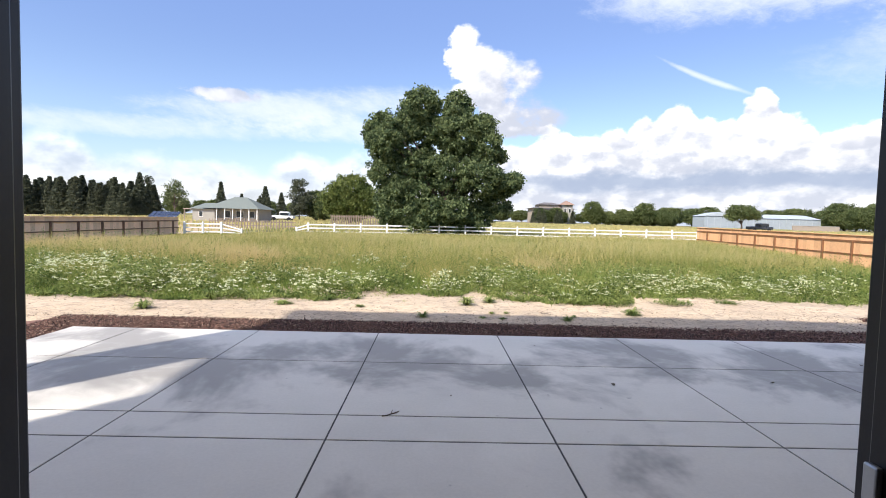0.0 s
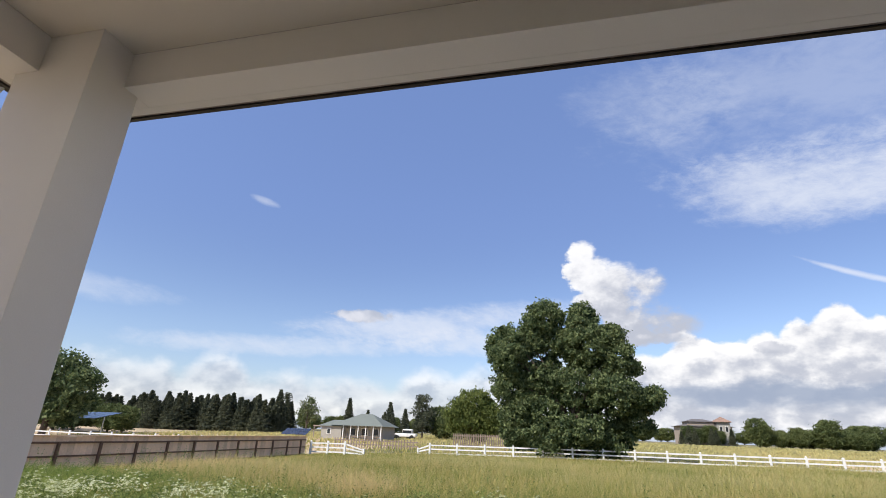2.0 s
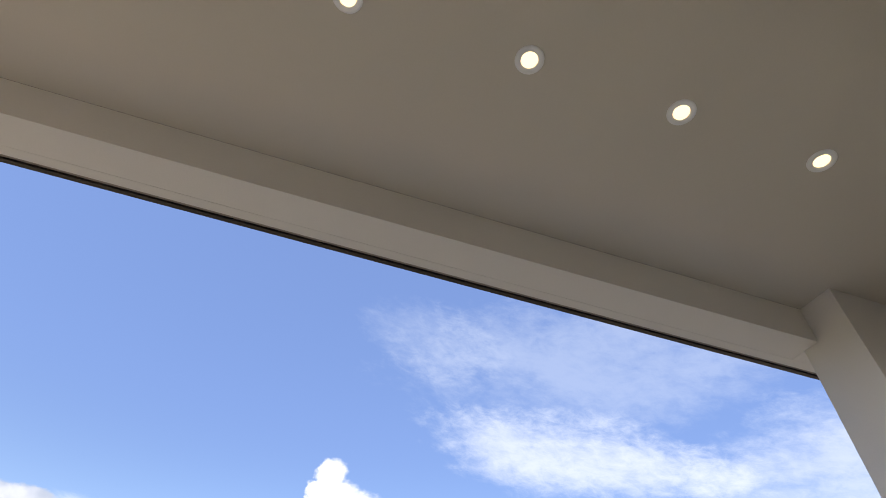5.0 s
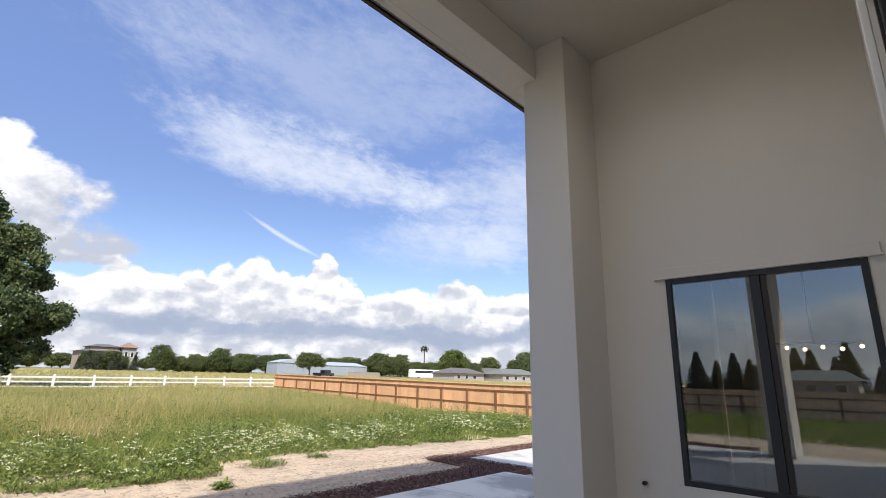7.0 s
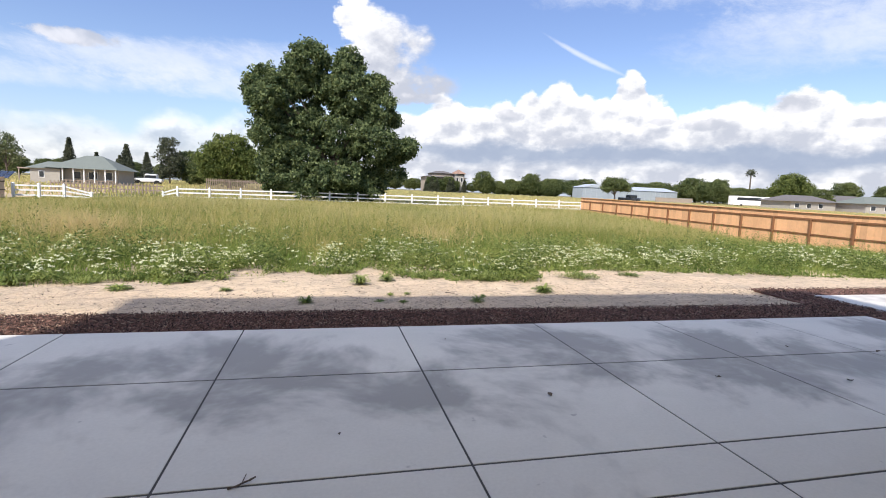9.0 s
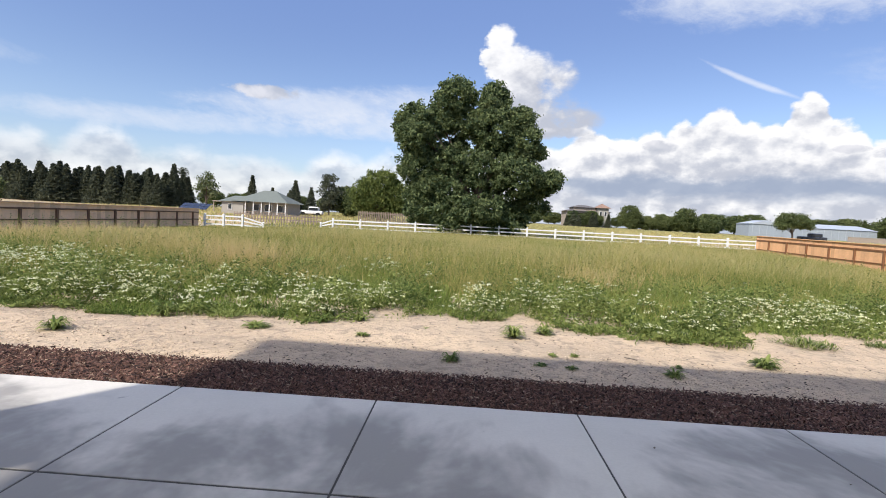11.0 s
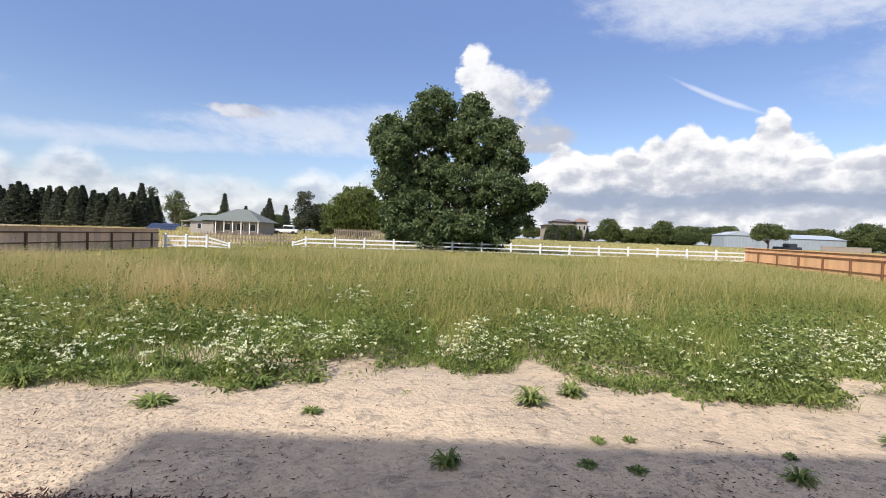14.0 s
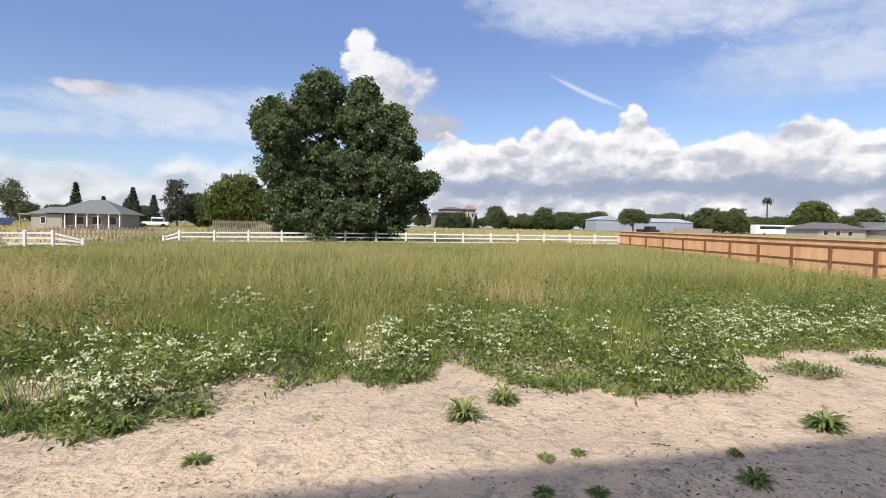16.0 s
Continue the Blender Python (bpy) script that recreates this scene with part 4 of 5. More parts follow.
def blades(name, x, y, h, w, lean, material, label, category="grass"):
    n = len(x)
    z = land(x, y)
    ang = rng.uniform(0, 2 * math.pi, n)
    side = np.stack([np.cos(ang), np.sin(ang), np.zeros(n)], 1) * (w / 2)[:, None]
    ln = rng.normal(size=(n, 2)) * lean * h[:, None]
    root = np.stack([x, y, z - 0.02], 1)
    mid = root + np.stack([ln[:, 0] * 0.3, ln[:, 1] * 0.3, h * 0.55], 1)
    tip = root + np.stack([ln[:, 0], ln[:, 1], h * rng.uniform(0.9, 1.0, n)], 1)
    v = np.stack([root - side * 0.7, root + side * 0.7, mid + side, tip, mid - side], 1).reshape(-1, 3)
    b = np.arange(n)[:, None] * 5
    f = np.concatenate([b + np.array([[0, 1, 2, 4]])], 0)
    t = np.concatenate([b + np.array([[4, 2, 3, 3]])], 0)[:, :3]
    # triangles only, so that one array serves
    tri = np.concatenate([f[:, [0, 1, 2]], f[:, [0, 2, 3]], t], 0)
    me = quick_mesh(name, v, tri, material)
    return tagged(new(name, me), label, category, "", "stuff")


def seed_heads(x, y, h):
    """Loose nodding heads near the tips of the tall grass."""
    pick = rng.choice(len(x), 70000, replace=False)
    a, b, t = x[pick], y[pick], h[pick] * rng.uniform(0.7, 1.02, 70000)
    c = np.stack([a, b, land(a, b) + t], 1) + rng.normal(size=(70000, 3)) * np.array([0.09, 0.09, 0.03])
    v, f = leaf_quads(c, 1.0, 0.1, -0.2, 2.4)
    size = np.repeat(0.010 + 0.0009 * (b - 5), 4)[:, None]
    v = np.repeat(c, 4, 0) + (v - np.repeat(c, 4, 0)) * size
    tagged(new("grass_heads", quick_mesh("grass_heads", v, f, "grass_tall")), "straw-coloured seed heads of the tall grass", "grass", "", "stuff")


def build_meadow():
    # tall seeding grass over the whole field
    x, y = fields(330000, 6.8, 38.0, power=1.7)
    d = y - edge_y(x) + 1.3 * patchy(x, y, 0.45, 12.0)
    keep = rng.uniform(0, 1, len(x)) < np.clip((d - 1.2) / 2.6, 0.0, 1.0)
    x, y = x[keep], y[keep]
    p = patchy(x, y, 0.16, 2.0)
    h = np.clip(0.60 + 0.34 * p + 0.16 * rng.normal(size=len(x)), 0.22, 1.05) * np.clip((y - 6.0) / 6.0, 0.5, 1.0) * np.clip((x + 17.0) / 8.0, 0.3, 1.0) * np.clip((22.5 - x) / 10.0 + np.clip((y - 18.0) / 9.0, 0.0, 1.0), 0.2, 1.0) * np.clip(1.0 - (y - 17.0) / 30.0, 0.42, 1.0)
    blades("tall_grass", x, y, h, 0.0055 + 0.00085 * (y - 5), 0.3, "grass_tall", "tall olive and straw-coloured seeding grass")
    seed_heads(x, y, h)
    # green grass and weeds along the near edge
    x, y = fields(150000, 5.6, 14.5, power=1.5)
    keep = (y > edge_y(x) + rng.normal(size=len(x)) * 0.12) & (patchy(x, y, 0.5, 9.0) + 0.09 * (y - edge_y(x)) > -0.22) & (rng.uniform(0, 1, len(x)) > (y - edge_y(x) - 2.5) / 4.5)
    x, y = x[keep], y[keep]
    h = np.clip(0.10 + 0.10 * (y - edge_y(x)) + 0.06 * rng.normal(size=len(x)), 0.07, 0.55)
    blades("green_grass", x, y, h, 0.007 + 0.0007 * (y - 5), 0.5, "grass_green", "low green grass and weeds at the field's edge")
    # ripe straw-coloured patches
    for cx, cy, rx, ry, n in ((-7.2, 12.6, 2.8, 2.2, 6000), (-4.4, 10.4, 1.0, 1.1, 2200), (3.4, 10.2, 1.0, 0.9, 700), (-11.5, 15.0, 3.0, 2.5, 6000)):
        x, y = cx + rx * rng.normal(size=n) * 0.5, cy + ry * rng.normal(size=n) * 0.5
        h = np.clip(0.60 + 0.15 * rng.normal(size=n), 0.25, 1.0)
        blades("straw_grass", x, y, h, 0.005 + 0.0007 * (y - 5), 0.3, "straw", "patch of ripe straw-coloured grass")
    # rough grass on the plot west of the patio
    x, y = rng.uniform(-17.4, -7.4, 26000), rng.uniform(-7.0, 6.0, 26000)
    h = np.clip(0.22 + 0.12 * rng.normal(size=len(x)), 0.08, 0.6)
    blades("green_grass", x, y, h, np.full(len(x), 0.016), 0.45, "grass_green", "rough green grass west of the patio")
    # scattered dark leafy stalks among the tall grass
    x, y = fields(1500, 8.5, 22.0, power=1.4)
    hh = rng.uniform(0.5, 0.95, len(x))
    t = rng.uniform(0.25, 1.0, (len(x), 26))
    c = np.stack([np.repeat(x, 26), np.repeat(y, 26), (land(x, y)[:, None] + hh[:, None] * t).ravel()], 1)
    c += rng.normal(size=c.shape) * np.array([0.05, 0.05, 0.01]) * (1.25 - t.ravel())[:, None]
    v, f = leaf_quads(c, 0.017, -0.3, 0.0, 2.4)
    tagged(new("leafy_stalks", quick_mesh("leafy_stalks", v, f, "weed")), "upright dark green leafy stalks among the grass", "weeds", "", "stuff")
    # broad leaved weeds
    x, y = fields(400000, 5.6, 12.5, -12.0, 16.0, power=1.7)
    keep = (y > edge_y(x) + rng.normal(size=len(x)) * 0.10) & (patchy(x, y, 0.8, 4.0) > -0.30) & (rng.uniform(0, 1, len(x)) > (y - edge_y(x) - 2.0) / 4.0)
    x, y = x[keep], y[keep]
    mound = np.clip(0.20 + 0.75 * patchy(x, y, 1.3, 16.0) + 0.35 * patchy(x, y, 3.1, 15.0), 0.04, 0.60) * np.clip((y - edge_y(x)) / 0.45, 0.25, 1.0)
    z = land(x, y) + 0.01 + mound * rng.uniform(0.0, 1.0, len(x)) ** 0.6 * rng.uniform(0.7, 1.15, len(x))
    v, f = leaf_quads(np.stack([x, y, z], 1), 0.023, -0.3, 0.2, 2.6)
    tagged(new("broadleaf_weeds", quick_mesh("broadleaf_weeds", v, f, "weed")), "dense dark green broad-leaved weeds", "weeds", "", "stuff")
    # white flower heads in drifts
    x, y = fields(120000, 6.0, 12.5, power=1.15)
    d = y - edge_y(x)
    k = 0.75 * patchy(x, y, 0.42, 6.0) + 0.6 * patchy(x, y, 1.9, 8.0)
    keep = (d > 0.12) & (k + 0.08 - 0.32 * np.maximum(d - np.where(x < 0, 1.9, 1.1), 0) > rng.uniform(-0.06, 1.35, len(x)))
    x, y, d = x[keep], y[keep], d[keep]
    z = land(x, y) + np.clip(0.20 + 0.10 * d + 0.10 * patchy(x, y, 1.3, 16.0) + 0.09 * rng.normal(size=len(x)), 0.10, 0.66)
    n, m = len(x), 9
    c = (np.stack([x, y, z], 1)[:, None, :] + rng.normal(size=(n, m, 3)) * np.array([0.022, 0.022, 0.006])).reshape(-1, 3)
    # small tilted florets that make up each flat head
    a = rng.uniform(0, 2 * math.pi, len(c))
    e = 0.0105 * rng.uniform(0.7, 1.3, (len(c), 1))
    p = np.stack([np.cos(a), np.sin(a), rng.normal(size=len(c)) * 0.6], 1) * e
    q = np.stack([-np.sin(a), np.cos(a), rng.normal(size=len(c)) * 0.35], 1) * e
    v = np.stack([c - p, c - q, c + p, c + q], 1).reshape(-1, 3)
    f = np.arange(len(v)).reshape(-1, 4)
    tagged(new("white_flowers", quick_mesh("white_flowers", v, f, "petal")), "small flat white flower heads in drifts", "flowers", "", "stuff")
    x, y = fields(60000, 38.0, 140.0, -60, 110)
    h = np.clip(0.35 + 0.1 * rng.normal(size=len(x)), 0.1, 0.7)
    blades("far_grass", x, y, h, 0.05 + 0.003 * (y - 38), 0.3, "grass_tall", "dry grass of the land beyond the fences")
    x, y = fields(16000, 3.0, 34.0, -60, -18.2)
    h = np.clip(0.25 + 0.1 * rng.normal(size=len(x)), 0.1, 0.5)
    blades("far_grass", x, y, h, 0.03 + 0.001 * y, 0.3, "grass_tall", "dry grass beyond the west fence")


build_meadow()


def weed_plant(x, y, r, h, seed, material="weed"):
    """A rosette of toothed, arching leaves."""
    k = np.random.default_rng(seed)
    n = int(44 + r * r * 1500)
    V, F = [], []
    for i in range(n):
        a, l = k.uniform(0, 2 * math.pi), min(r, 0.12) * k.uniform(0.3, 1.0) ** 0.8 * 0.85
        far = (0.12 * r if r < 0.27 else max(r - 0.12, 0.25 * r)) * k.uniform(0, 1) ** 0.6
        l = l if r >= 0.27 else r * k.uniform(0.25, 0.8)
        up = min(h * k.uniform(0.2, 1.6), l * k.uniform(0.15, 0.95))
        w = 0.004 + 0.055 * l * k.uniform(0.5, 1.2)
        d, s = np.array([math.cos(a), math.sin(a), 0]), np.array([-math.sin(a), math.cos(a), 0])
        turn = a + k.normal() * 0.9
        o = np.array([math.cos(turn) * far * (1.1 + 0.4 * math.sin(3 * a + seed)), math.sin(turn) * far * 0.8, 0.6 * h * k.uniform(0, 1) * (1.0 - min(far / r, 1.0) ** 2)])
        pts = [(0.0, 0.0, 0.3), (0.35, 0.8, 1.0), (0.7, 1.0, 0.9), (1.0, 0.55, 0.05)]
        b = len(V)
        for t, u, ww in pts:
            c = o + d * l * t + np.array([0, 0, up * u])
            V += [c - s * w * ww, c + s * w * ww]
        F += [(b + 2 * j, b + 2 * j + 1, b + 2 * j + 3, b + 2 * j + 2) for j in range(3)]
    ob = new("weed_plant", quick_mesh("weed_plant", V, F, material))
    ob.location = (x, y, float(land(x, y)) - 0.01)
    return tagged(ob, "low green leafy weed growing from bare soil", "weed", "weeds on the bare strip")


WEEDS = [(-1.92, 5.4, 0.26, 0.04), (1.31, 5.76, 0.24, 0.10), (1.74, 6.05, 0.22, 0.09), (1.02, 6.9, 0.34, 0.14), (0.53, 4.49, 0.16, 0.06), (1.79, 4.54, 0.11, 0.015),
         (1.67, 4.99, 0.10, 0.02), (1.92, 5.02, 0.09, 0.02), (1.48, 4.6, 0.12, 0.012), (2.80, 4.46, 0.17, 0.05), (3.0, 4.82, 0.09, 0.02), (-0.58, 5.38, 0.14, 0.02),
         (0.17, 5.93, 0.09, 0.02), (-1.25, 6.0, 0.24, 0.06), (-0.78, 6.2, 0.16, 0.05), (4.06, 5.07, 0.26, 0.07), (5.4, 6.4, 0.45, 0.10), (-2.6, 5.95, 0.34, 0.08), (-2.1, 6.1, 0.30, 0.09), (-1.65, 6.35, 0.3, 0.1), (-2.4, 6.55, 0.34, 0.11), (-1.8, 6.7, 0.30, 0.10), (-1.3, 6.45, 0.22, 0.07), (-2.9, 6.35, 0.36, 0.14),
         (-3.3, 5.75, 0.26, 0.12), (3.5, 6.2, 0.44, 0.24), (3.95, 6.35, 0.38, 0.24), (2.5, 6.35, 0.34, 0.18), (-4.8, 5.9, 0.24, 0.06), (-3.9, 4.7, 0.24, 0.08), (-5.6, 6.1, 0.3, 0.08), (6.6, 6.6, 0.3, 0.07)]
for i, (wx, wy, wr, wh) in enumerate(WEEDS):
    weed_plant(wx, wy, wr, wh, 40 + i)

# ---- fences ----
def board_fence(x, y0, y1, top, board, post, label, spacing, faces, above, below, rails):
    """A solid board fence along y: boards standing above the top rail, posts and rails on the field side, a flat cap."""
    fence = thing("board_fence", label, "fence", at=pose(x, 0, 0))
    n = int(round((y1 - y0) / 0.28))
    step = (y1 - y0) / n
    board_me = finish("board", box(bmesh.new(), -0.012, 0.004, 0.03 - below, 0.012, step - 0.002, top + above - 0.02), board)
    for i in range(n):
        y = y0 + i * step
        part("board", board_me, board, fence).location = (0, y, float(land(x, y + step / 2, False)))
    post_me = finish("post", box(bmesh.new(), 0.0, -0.05, -0.2 - below, faces * 0.09, 0.05, top, 0.006), post)
    for i in range(int((y1 - y0) / spacing + 0.01) + 1):
        y = y0 + i * spacing
        part("post", post_me, post, fence).location = (faces * 0.013, y, float(land(x, y, False)))
    segs = 8
    for i in range(segs):
        a, b = y0 + (y1 - y0) * i / segs, y0 + (y1 - y0) * (i + 1) / segs
        za, zb = float(land(x, a, False)), float(land(x, b, False))
        tilt = math.degrees(math.atan2(zb - za, b - a))
        for h, t in rails:
            bm = bmesh.new()
            box(bm, 0.0, 0.0, -t / 2, faces * 0.045, b - a, t / 2, 0.004)
            part("rail", bm, post, fence).matrix_basis = pose(faces * 0.015, a, za + h, tilt)
        bm = bmesh.new()
        box(bm, -0.06 - 0.03 * (faces < 0), 0, -0.02, 0.06 + 0.03 * (faces > 0), b - a, 0.02, 0.004)
        part("cap", bm, board, fence).matrix_basis = pose(0, a, za + top + above, tilt)
    return fence


board_fence(-17.9, -6.96, 33.1, 1.04, "board_l", "post_l", "weathered tan board fence with dark stained posts and rails", 1.87, 1, 0.21, 0.0, ((0.03, 0.06), (0.52, 0.06), (1.0, 0.07)))
board_fence(22.4, 0.6, 37.3, 0.97, "board_r", "post_r", "new orange-brown cedar board fence with brown posts", 1.95, -1, 0.27, 0.75, ((-0.4, 0.08), (0.26, 0.06), (0.94, 0.08)))


def vinyl_fence(points, posts, label, top=0.92, rails=(0.22, 0.52, 0.80)):
    """White rail fence along a broken line; posts stand at the given steps of each stretch."""
    fence = thing("rail_fence", label, "fence")
    for (xa, ya, sa), (xb, yb, sb), n in zip(points, points[1:], posts):
        for i in range(n + 1):
            f = i / n
            if i == 0 and (xa, ya, sa) != points[0]:
                stands = False
            else:
                stands = True
            x, y, s = xa + (xb - xa) * f, ya + (yb - ya) * f, sa + (sb - sa) * f
            z = float(land(x, y))
            if stands:
                bm = bmesh.new()
                box(bm, -0.065, -0.065, -0.1, 0.065, 0.065, top * s, 0.006)
                p = part("post", bm, "white", fence)
                p.location = (x, y, z)
                bm = bmesh.new()
                bmesh.ops.create_cone(bm, cap_ends=True, segments=4, radius1=0.11, radius2=0.0, depth=0.07, matrix=pose(0, 0, top * s + 0.036, 0, 0, 45))
                part("cap", bm, "white", p)
            if i < n:
                g = (i + 1) / n
                x2, y2, s2 = xa + (xb - xa) * g, ya + (yb - ya) * g, sa + (sb - sa) * g
                for h in rails:
                    a, b = Vector((x, y, z + h * s)), Vector((x2, y2, float(land(x2, y2)) + h * s2))
                    bm = bmesh.new()
                    d = b - a
                    m = Matrix.Translation((a + b) / 2) @ d.to_track_quat("X", "Z").to_matrix().to_4x4()
                    bmesh.ops.create_cube(bm, size=1, matrix=m @ Matrix.Diagonal((d.length, 0.04, 0.095, 1)))
                    part("rail", bm, "white", fence)
    return fence


vinyl_fence([(22.6, 37.6, 1.0), (-9.65, 37.6, 1.0), (-10.6, 37.6, 0.6)], [15, 1], "white vinyl rail fence along the end of the field")
vinyl_fence([(-17.6, 33.4, 1.0), (-15.0, 33.6, 1.0), (-13.6, 33.8, 0.5)], [2, 1], "short white vinyl rail fence beside the board fence")
vinyl_fence([(-52, 40.0, 1.0), (-22.0, 40.0, 1.0)], [12], "white vinyl rail fence of the neighbouring paddock", 0.95, (0.45, 0.8))


def picket_fence(x0, x1, y, h, label, gap=0.28):
    fence = thing("picket_fence", label, "fence", at=pose(x0, y, float(land(0, y))))
    n = int((x1 - x0) / gap)
    me = finish("picket", box(bmesh.new(), -0.05, -0.012, 0.0, 0.05, 0.012, h), "picket")
    for i in range(n):
        part("picket", me, "picket", fence).location = (i * gap, 0, 0.0)
    for z in (0.3, h - 0.2):
        bm = bmesh.new()
        box(bm, -0.05, 0.014, z - 0.05, x1 - x0, 0.06, z + 0.05)
        part("rail", bm, "picket", fence)


picket_fence(-21.0, -12.7, 45, 0.85, "low weathered wooden picket fence")
picket_fence(-11.4, -5.0, 55, 1.5, "grey wooden picket fence before the willow", 0.2)

# ---- distant buildings and vehicles ----
def hip_roof(bm, x0, y0, x1, y1, z0, z1, ridge=0.35):
    cx, cy = (x0 + x1) / 2, (y0 + y1) / 2
    half = (x1 - x0) * ridge / 2
    b = [bm.verts.new(p) for p in ((x0, y0, z0), (x1, y0, z0), (x1, y1, z0), (x0, y1, z0))]
    r = [bm.verts.new((cx - half, cy, z1)), bm.verts.new((cx + half, cy, z1))]
    for f in ((b[0], b[1], r[1], r[0]), (b[1], b[2], r[1]), (b[2], b[3], r[0], r[1]), (b[3], b[0], r[0])):
        bm.faces.new(f)
    bm.faces.new(b[::-1])
    bmesh.ops.recalc_face_normals(bm, faces=bm.faces)
    return bm


def gable_roof(bm, x0, y0, x1, y1, z0, z1):
    cx = (x0 + x1) / 2
    a = [bm.verts.new(p) for p in ((x0, y0, z0), (x1, y0, z0), (cx, y0, z1))]
    b = [bm.verts.new(p) for p in ((x0, y1, z0), (x1, y1, z0), (cx, y1, z1))]
    bm.faces.new(a)
    bm.faces.new(b[::-1])
    for i, j in ((0, 1), (1, 2), (2, 0)):
        bm.faces.new((a[i], b[i], b[j], a[j]))
    bmesh.ops.recalc_face_normals(bm, faces=bm.faces)
    return bm


def window_on(house, x, y, z, w, h):
    bm = bmesh.new()
    box(bm, x - w / 2, y - 0.06, z - h / 2, x + w / 2, y - 0.002, z + h / 2)
    win = part("window", bm, "trimwhite", house)
    bm = bmesh.new()
    box(bm, x - w / 2 + 0.08, y - 0.075, z - h / 2 + 0.08, x + w / 2 - 0.08, y - 0.061, z + h / 2 - 0.08)
    part("pane", bm, "pane_far", win)


def west_house():
    z = float(land(0, 68))
    h = thing("ranch_house", "low white house with a green hipped roof and a porch", "house", at=pose(-29.0, 67, z) @ Matrix.Diagonal((0.86, 0.86, 0.92, 1)))
    bm = bmesh.new()
    box(bm, -3.0, 1.8, 0, 5.2, 8.0, 2.1)
    part("wall", bm, "wall_pale", h)
    bm = bmesh.new()
    box(bm, -5.2, 0.5, 0, -1.6, 7.0, 1.95)
    part("wall", bm, "wall_pale", h)
    part("roof", hip_roof(bmesh.new(), -3.4, 0.0, 5.9, 8.6, 2.1, 4.0, 0.22), "roof", h)
    part("roof", hip_roof(bmesh.new(), -5.7, 0.1, -1.0, 7.4, 1.96, 2.95, 0.5), "roof", h)
    for i in range(6):
        bm = bmesh.new()
        box(bm, -1.2 + i * 1.32 - 0.07, 0.25, 0, -1.2 + i * 1.32 + 0.07, 0.39, 2.1)
        part("porch_post", bm, "trimwhite", h)
    bm = bmesh.new()
    box(bm, -1.4, 0.3, 0.5, 5.6, 0.36, 0.62)
    part("porch_rail", bm, "picket", h)
    for x, w in ((0.0, 1.0), (2.0, 1.2), (4.0, 1.0)):
        window_on(h, x, 1.8, 1.25, w, 1.1)
    window_on(h, -3.8, 0.5, 1.2, 0.7, 0.9)
    bm = bmesh.new()
    box(bm, -7.0, 1.0, 1.85, -5.0, 4.0, 2.0)
    for x in (-6.9, -5.4):
        box(bm, x, 1.1, 0, x + 0.12, 1.22, 1.85)
    part("carport", bm, "wall_tan", h)


west_house()


def solar_rack(x, y, w, d, tilt, label, base_z=0.3):
    z = float(land(0, y))
    rack = thing("solar_array", label, "solar panels", at=pose(x, y, z))
    nx = 6
    for i in range(nx):
        for j in range(2):
            bm = bmesh.new()
            box(bm, i * w / nx + 0.03, j * d / 2 + 0.03, 0, (i + 1) * w / nx - 0.03, (j + 1) * d / 2 - 0.03, 0.05)
            part("panel", bm, "solar", rack).matrix_basis = pose(0, 0, base_z, tilt)
    for px in (0.5, w - 0.5):
        bm = bmesh.new()
        rod(bm, (px, d * 0.45, -0.2), (px, d * 0.45, base_z + d * 0.45 * math.sin(radians(tilt))), 0.06)
        part("leg", bm, "steel", rack)


solar_rack(-43.6, 74, 4.4, 2.0, 28, "blue ground-mounted solar panels beside the house")
solar_rack(-62.5, 50, 7.5, 4.0, 12, "tilted solar carport roof beyond the west fence", 1.7)


def east_mansion():
    z = float(land(0, 170))
    h = thing("large_house", "large tan house with a square tower among trees", "house", at=pose(35.0, 170, z))
    for b in ((0, 0, 0, 14.5, 9, 5.2), (2.5, 1, 5.2, 10, 8, 6.6)):
        bm = bmesh.new()
        box(bm, *b)
        part("wall", bm, "wall_tan", h)
    part("roof", hip_roof(bmesh.new(), -0.8, -0.8, 15.3, 9.8, 5.2, 6.4), "roof_dark", h)
    part("roof", hip_roof(bmesh.new(), 1.9, 0.4, 10.6, 8.6, 6.6, 7.5), "roof_dark", h)
    bm = bmesh.new()
    box(bm, 10.2, -1, 0, 13.8, 3, 6.6)
    part("tower", bm, "wall_pale", h)
    part("tower_roof", hip_roof(bmesh.new(), 9.5, -1.7, 14.5, 3.7, 6.6, 8.2, 0.02), "roof_tile", h)
    for x in (1.5, 4.2, 7.0):
        window_on(h, x, 0, 3.6, 1.4, 1.6)
    for x in (11.2, 12.8):
        window_on(h, x, -1, 4.6, 0.8, 1.6)


east_mansion()


def metal_barn(x, y, w, d, h, ridge, label, doors=True, gable=True):
    z = float(land(0, y))
    barn = thing("metal_barn", label, "barn", "metal barns beyond the field", pose(x, y, z))
    bm = bmesh.new()
    box(bm, 0, 0, 0, w, d, h)
    part("wall", bm, "metal_wall", barn)
    if gable:
        part("roof", gable_roof(bmesh.new(), -0.3, -0.3, w + 0.3, d + 0.3, h, ridge), "metal_roof", barn)
    else:
        part("roof", hip_roof(bmesh.new(), -0.3, -0.3, w + 0.3, d + 0.3, h, ridge, 0.92), "metal_roof", barn)
    for i in range(int(w / 2.4)):
        bm = bmesh.new()
        box(bm, i * 2.4 + 1.2 - 0.05, -0.05, 0, i * 2.4 + 1.2 + 0.05, -0.002, h)
        part("rib", bm, "metal_roof", barn)


